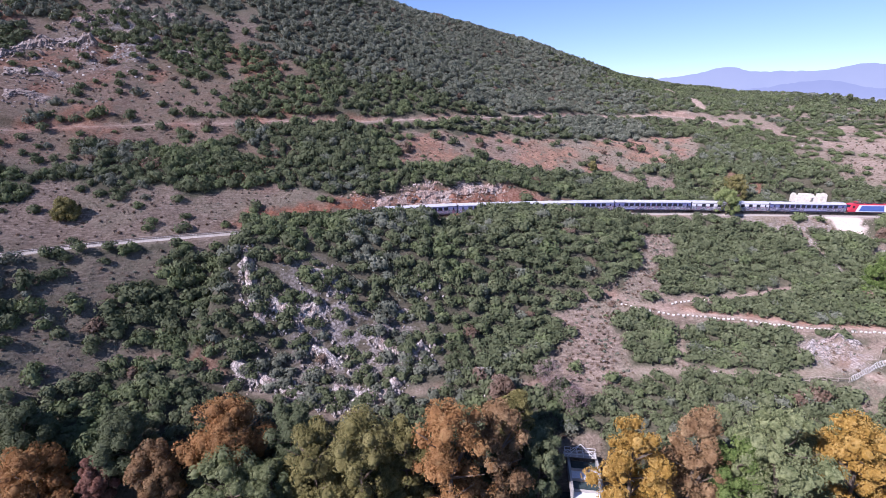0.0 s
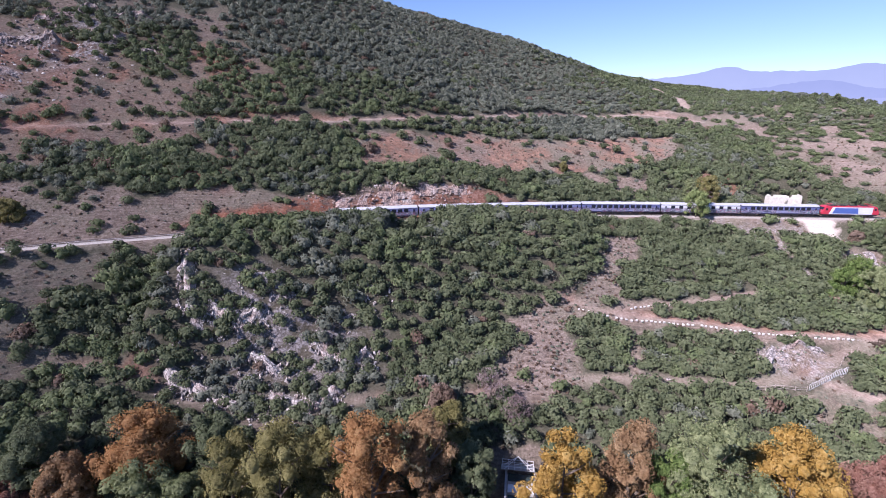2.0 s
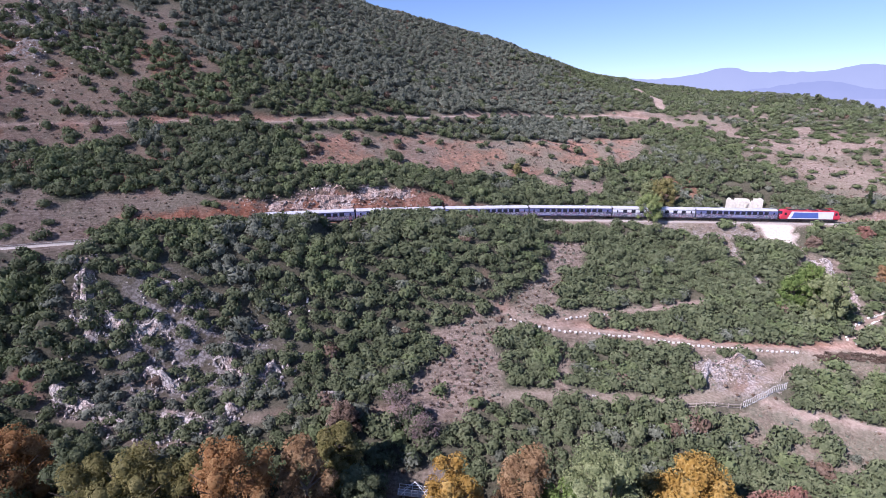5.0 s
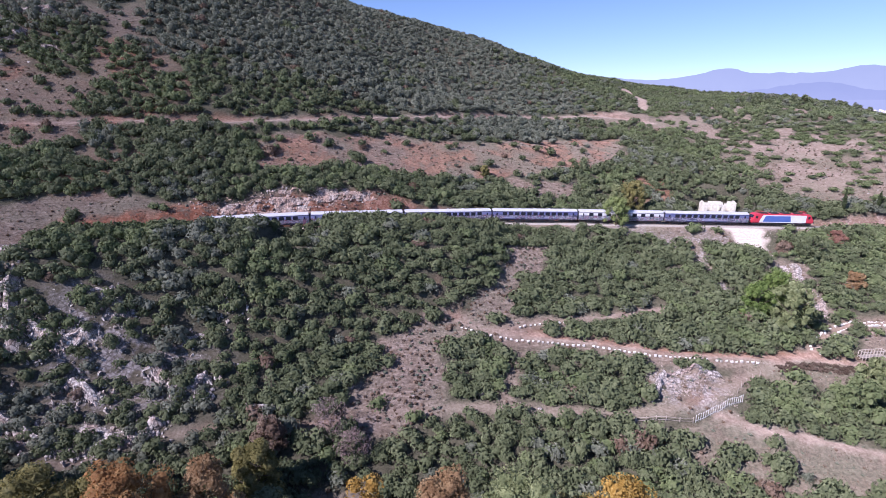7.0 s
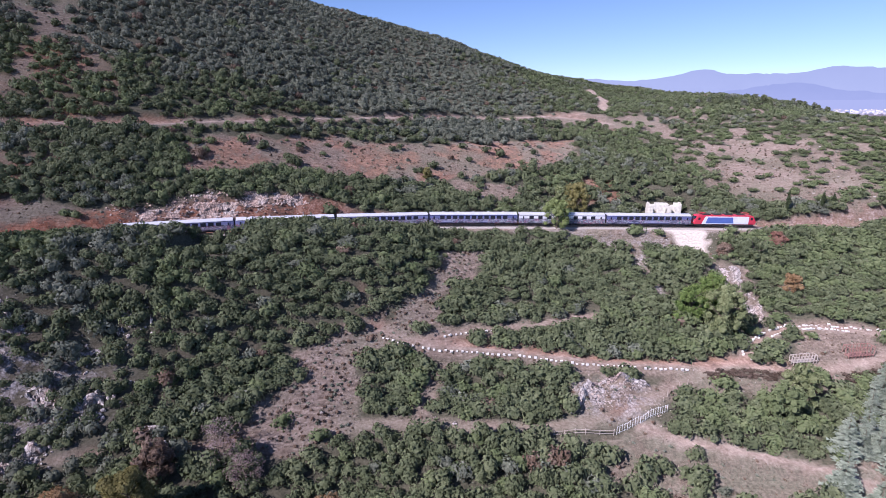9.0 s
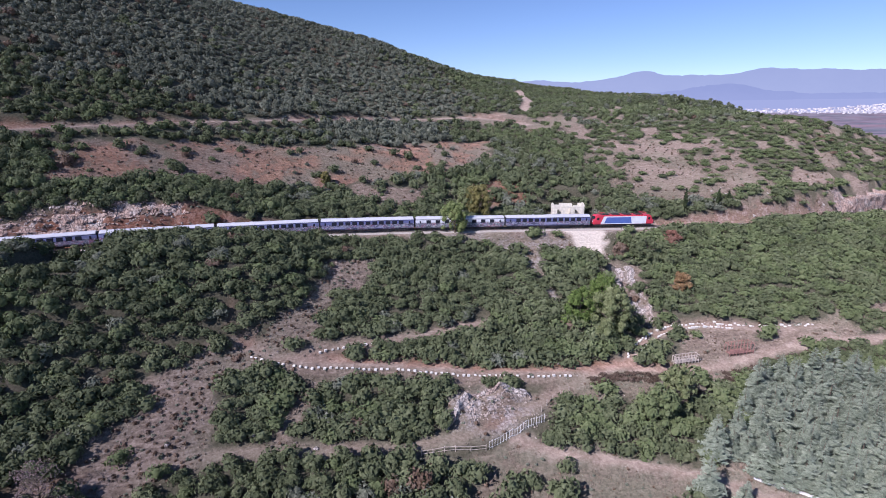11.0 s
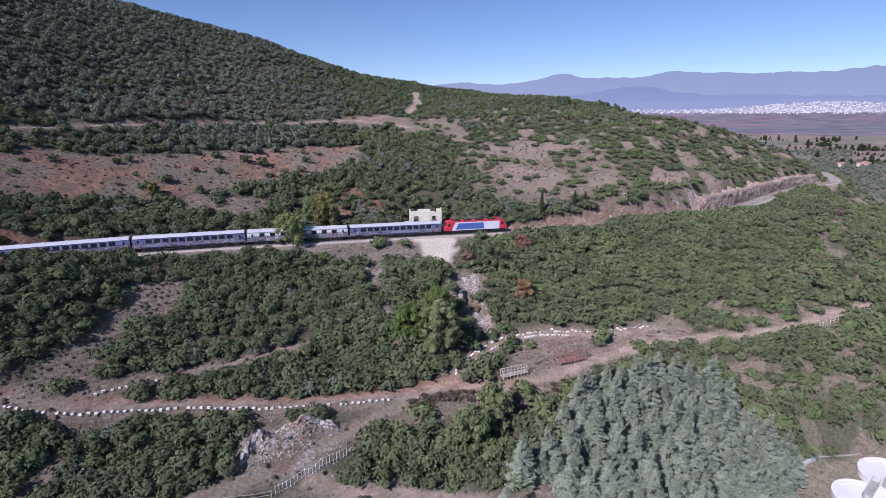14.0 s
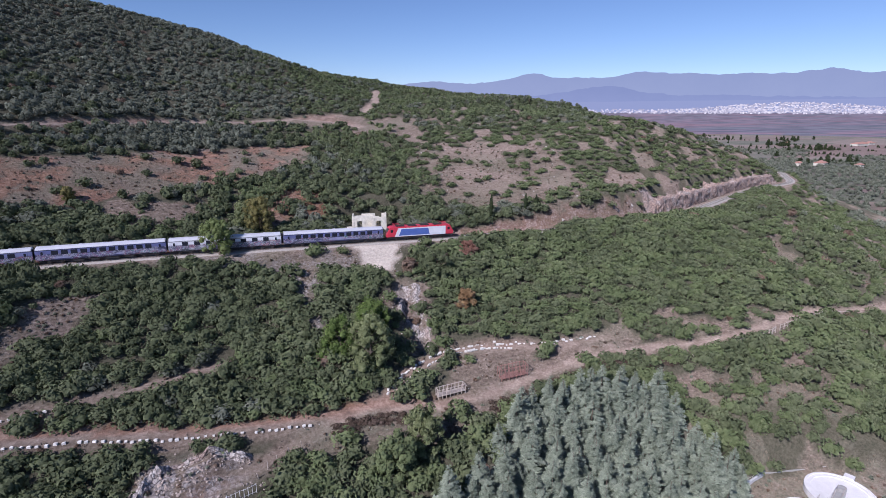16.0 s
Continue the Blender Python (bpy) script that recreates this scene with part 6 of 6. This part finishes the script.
# ---- houses and trees on the plain ----
def build_house(x, y, w, d, h, turn, wall=PLASTER, floors=1):
    house = tagged(new("house", None), "white plastered house with a red tiled roof among trees", "house", "houses on the plain")
    house.matrix_basis = pose(x, y, height(x, y) - 0.3, 0, 0, turn)
    bm = bmesh.new()
    box(bm, 0, 0, h / 2, w, d, h)
    part("walls", bm, wall, house)
    bm = bmesh.new()
    o = 0.6
    base = [bm.verts.new(p) for p in ((-w / 2 - o, -d / 2 - o, h), (w / 2 + o, -d / 2 - o, h), (w / 2 + o, d / 2 + o, h), (-w / 2 - o, d / 2 + o, h))]
    top = [bm.verts.new((-w / 4, 0, h + d * 0.28)), bm.verts.new((w / 4, 0, h + d * 0.28))]
    for f in ((base[0], base[1], top[1], top[0]), (base[1], base[2], top[1]), (base[2], base[3], top[0], top[1]), (base[3], base[0], top[0]), base[::-1]):
        bm.faces.new(f)
    part("roof", bm, ROOFTILE, house)
    for fl in range(floors):
        for i in range(3):
            bm = bmesh.new()
            box(bm, (i - 1) * w * 0.3, -d / 2 - 0.02, 1.6 + fl * 3.0, 1.2, 0.08, 1.3)
            part("window", bm, GLASS, house)
    return house


for hx, hy, hw, hd, hh, ht, fl in ((808, 570, 17, 12, 5.0, 25, 2), (786, 584, 11, 8, 4, 10, 1), (826, 532, 9, 8, 5.5, 15, 2), (1110, 880, 13, 9, 6, 20, 2), (1245, 830, 40, 14, 4, 8, 1), (1290, 842, 18, 12, 4, 8, 1)):
    build_house(hx, hy, hw, hd, hh, ht, floors=fl)


def build_windbreak():
    """Tall dark trees standing round the farms on the plain."""
    rng = np.random.default_rng(44)
    x = np.r_[rng.normal(1088, 16, 16), rng.normal(1056, 18, 14), rng.normal(1154, 30, 10), rng.normal(1204, 70, 24), rng.normal(850, 25, 14), rng.normal(940, 60, 18)]
    y = np.r_[rng.normal(885, 12, 16), rng.normal(770, 10, 14), rng.normal(1203, 20, 10), rng.normal(1020, 40, 24), rng.normal(590, 14, 14), rng.normal(850, 60, 18)]
    for _ in range(14):
        t, r, a = np.sort(rng.uniform(0, 1, 26)), rng.uniform(800, 1650), rng.uniform(36, 58)
        away = rng.uniform(120, 300)
        x = np.r_[x, 111 + r * math.sin(radians(a)) + away * (t - 0.5) * math.cos(radians(a)) + rng.normal(size=26) * 3]
        y = np.r_[y, 35 + r * math.cos(radians(a)) - away * (t - 0.5) * math.sin(radians(a)) + rng.normal(size=26) * 3]
    shapes = [clumps(np.random.default_rng(500 + k), [(0.1 * (i % 2), 0, 0.25 + 0.2 * i, 0.42 * (1 - 0.14 * i), 0.24) for i in range(5)], 90, 0.2, cores=5) for k in range(3)]
    mass = planted(shapes, rng, x, y, land(x, y)[0], np.r_[rng.uniform(5, 9, 96), rng.uniform(1.8, 4.0, len(x) - 96)], rng.uniform(0.7, 1.2, len(x)))
    tagged(new("windbreak_trees", leafy("windbreak_trees", mass, CYPRESS)), "tall dark trees round the farms on the plain", "trees", kind="stuff")


build_windbreak()


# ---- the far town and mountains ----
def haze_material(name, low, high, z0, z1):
    """Distant land seen through kilometres of air: the haze painted as glowing colour."""
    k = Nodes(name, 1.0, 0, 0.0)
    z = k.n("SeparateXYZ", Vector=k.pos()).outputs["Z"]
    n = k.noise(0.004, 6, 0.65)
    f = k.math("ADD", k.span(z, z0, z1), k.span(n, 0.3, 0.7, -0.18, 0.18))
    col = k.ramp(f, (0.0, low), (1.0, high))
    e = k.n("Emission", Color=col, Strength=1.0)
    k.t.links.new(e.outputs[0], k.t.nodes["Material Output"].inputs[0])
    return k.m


def build_mountains():
    for name, dist, mat, base, tops in (
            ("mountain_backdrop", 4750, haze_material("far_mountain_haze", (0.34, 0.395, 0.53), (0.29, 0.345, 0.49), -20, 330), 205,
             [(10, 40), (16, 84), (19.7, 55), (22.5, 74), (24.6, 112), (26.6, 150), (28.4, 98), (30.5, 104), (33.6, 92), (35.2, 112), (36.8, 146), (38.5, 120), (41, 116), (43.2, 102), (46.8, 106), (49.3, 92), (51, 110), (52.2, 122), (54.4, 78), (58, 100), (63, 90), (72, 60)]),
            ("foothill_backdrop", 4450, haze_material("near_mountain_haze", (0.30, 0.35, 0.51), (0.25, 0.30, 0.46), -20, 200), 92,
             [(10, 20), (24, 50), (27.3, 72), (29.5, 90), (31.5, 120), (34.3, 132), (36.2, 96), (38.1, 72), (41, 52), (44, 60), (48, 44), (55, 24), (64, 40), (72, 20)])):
        az = np.linspace(-10, 80, 361)
        top = np.interp(az, [a for a, _ in tops], [h for _, h in tops])
        k = np.hanning(9)
        top = np.convolve(np.pad(top, 4, "edge"), k / k.sum(), "valid") + base
        top += 10 * (vnoise(az * 10, az * 0, 9, 5) - 0.5) + 7 * (vnoise(az * 10, az * 0, 3, 6) - 0.5)
        top *= smooth(-10, 14, az) * 0.9 + 0.1
        rows = []
        for t in np.linspace(0, 1, 9):
            r = dist - 160 * (1 - t)
            z = -30 + (top + 30) * t ** 0.9 + (vnoise(az * 10, az * 0 + t * 40, 7, 8) - 0.5) * 26 * t * (1 - t) * 4
            rows.append(np.c_[111 + np.sin(np.radians(az)) * r, 35 + np.cos(np.radians(az)) * r, z])
        v = np.vstack(rows)
        i = np.arange(len(v)).reshape(9, 361)
        f = np.stack([i[:-1, :-1], i[:-1, 1:], i[1:, 1:], i[1:, :-1]], -1).reshape(-1, 4)
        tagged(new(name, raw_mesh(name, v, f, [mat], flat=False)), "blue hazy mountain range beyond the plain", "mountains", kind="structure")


build_mountains()


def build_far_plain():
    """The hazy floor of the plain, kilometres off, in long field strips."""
    k = Nodes("hazy_plain_glow", 1.0, 0, 0)
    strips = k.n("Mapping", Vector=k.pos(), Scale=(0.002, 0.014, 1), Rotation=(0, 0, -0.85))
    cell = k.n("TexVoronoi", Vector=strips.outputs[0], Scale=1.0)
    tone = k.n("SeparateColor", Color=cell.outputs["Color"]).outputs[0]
    # mauve haze painted into the field colours, which glow rather than take sunlight
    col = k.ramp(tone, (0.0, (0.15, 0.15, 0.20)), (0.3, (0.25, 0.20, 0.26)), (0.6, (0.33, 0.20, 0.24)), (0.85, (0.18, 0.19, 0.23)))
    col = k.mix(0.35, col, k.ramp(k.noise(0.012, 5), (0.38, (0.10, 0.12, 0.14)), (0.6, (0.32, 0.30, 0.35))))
    # far rim blended to the painted blue of the mountain haze
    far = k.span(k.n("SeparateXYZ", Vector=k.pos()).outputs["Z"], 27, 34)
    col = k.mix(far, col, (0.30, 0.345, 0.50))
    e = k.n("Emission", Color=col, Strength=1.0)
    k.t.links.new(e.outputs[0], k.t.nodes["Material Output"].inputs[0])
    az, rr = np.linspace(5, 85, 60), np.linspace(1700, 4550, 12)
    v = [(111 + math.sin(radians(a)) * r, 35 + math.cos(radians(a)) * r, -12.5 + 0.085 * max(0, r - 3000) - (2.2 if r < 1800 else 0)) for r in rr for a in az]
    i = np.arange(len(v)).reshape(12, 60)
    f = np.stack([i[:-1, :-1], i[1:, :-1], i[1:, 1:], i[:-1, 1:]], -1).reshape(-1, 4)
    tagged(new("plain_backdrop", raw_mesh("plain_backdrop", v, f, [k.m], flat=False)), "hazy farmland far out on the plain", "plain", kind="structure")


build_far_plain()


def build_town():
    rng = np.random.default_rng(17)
    k = Nodes("town_walls_haze_glow", 1.0, 0, 0)
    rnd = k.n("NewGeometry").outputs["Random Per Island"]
    # walls glow in lilac tones: sunlight and haze painted into the colour
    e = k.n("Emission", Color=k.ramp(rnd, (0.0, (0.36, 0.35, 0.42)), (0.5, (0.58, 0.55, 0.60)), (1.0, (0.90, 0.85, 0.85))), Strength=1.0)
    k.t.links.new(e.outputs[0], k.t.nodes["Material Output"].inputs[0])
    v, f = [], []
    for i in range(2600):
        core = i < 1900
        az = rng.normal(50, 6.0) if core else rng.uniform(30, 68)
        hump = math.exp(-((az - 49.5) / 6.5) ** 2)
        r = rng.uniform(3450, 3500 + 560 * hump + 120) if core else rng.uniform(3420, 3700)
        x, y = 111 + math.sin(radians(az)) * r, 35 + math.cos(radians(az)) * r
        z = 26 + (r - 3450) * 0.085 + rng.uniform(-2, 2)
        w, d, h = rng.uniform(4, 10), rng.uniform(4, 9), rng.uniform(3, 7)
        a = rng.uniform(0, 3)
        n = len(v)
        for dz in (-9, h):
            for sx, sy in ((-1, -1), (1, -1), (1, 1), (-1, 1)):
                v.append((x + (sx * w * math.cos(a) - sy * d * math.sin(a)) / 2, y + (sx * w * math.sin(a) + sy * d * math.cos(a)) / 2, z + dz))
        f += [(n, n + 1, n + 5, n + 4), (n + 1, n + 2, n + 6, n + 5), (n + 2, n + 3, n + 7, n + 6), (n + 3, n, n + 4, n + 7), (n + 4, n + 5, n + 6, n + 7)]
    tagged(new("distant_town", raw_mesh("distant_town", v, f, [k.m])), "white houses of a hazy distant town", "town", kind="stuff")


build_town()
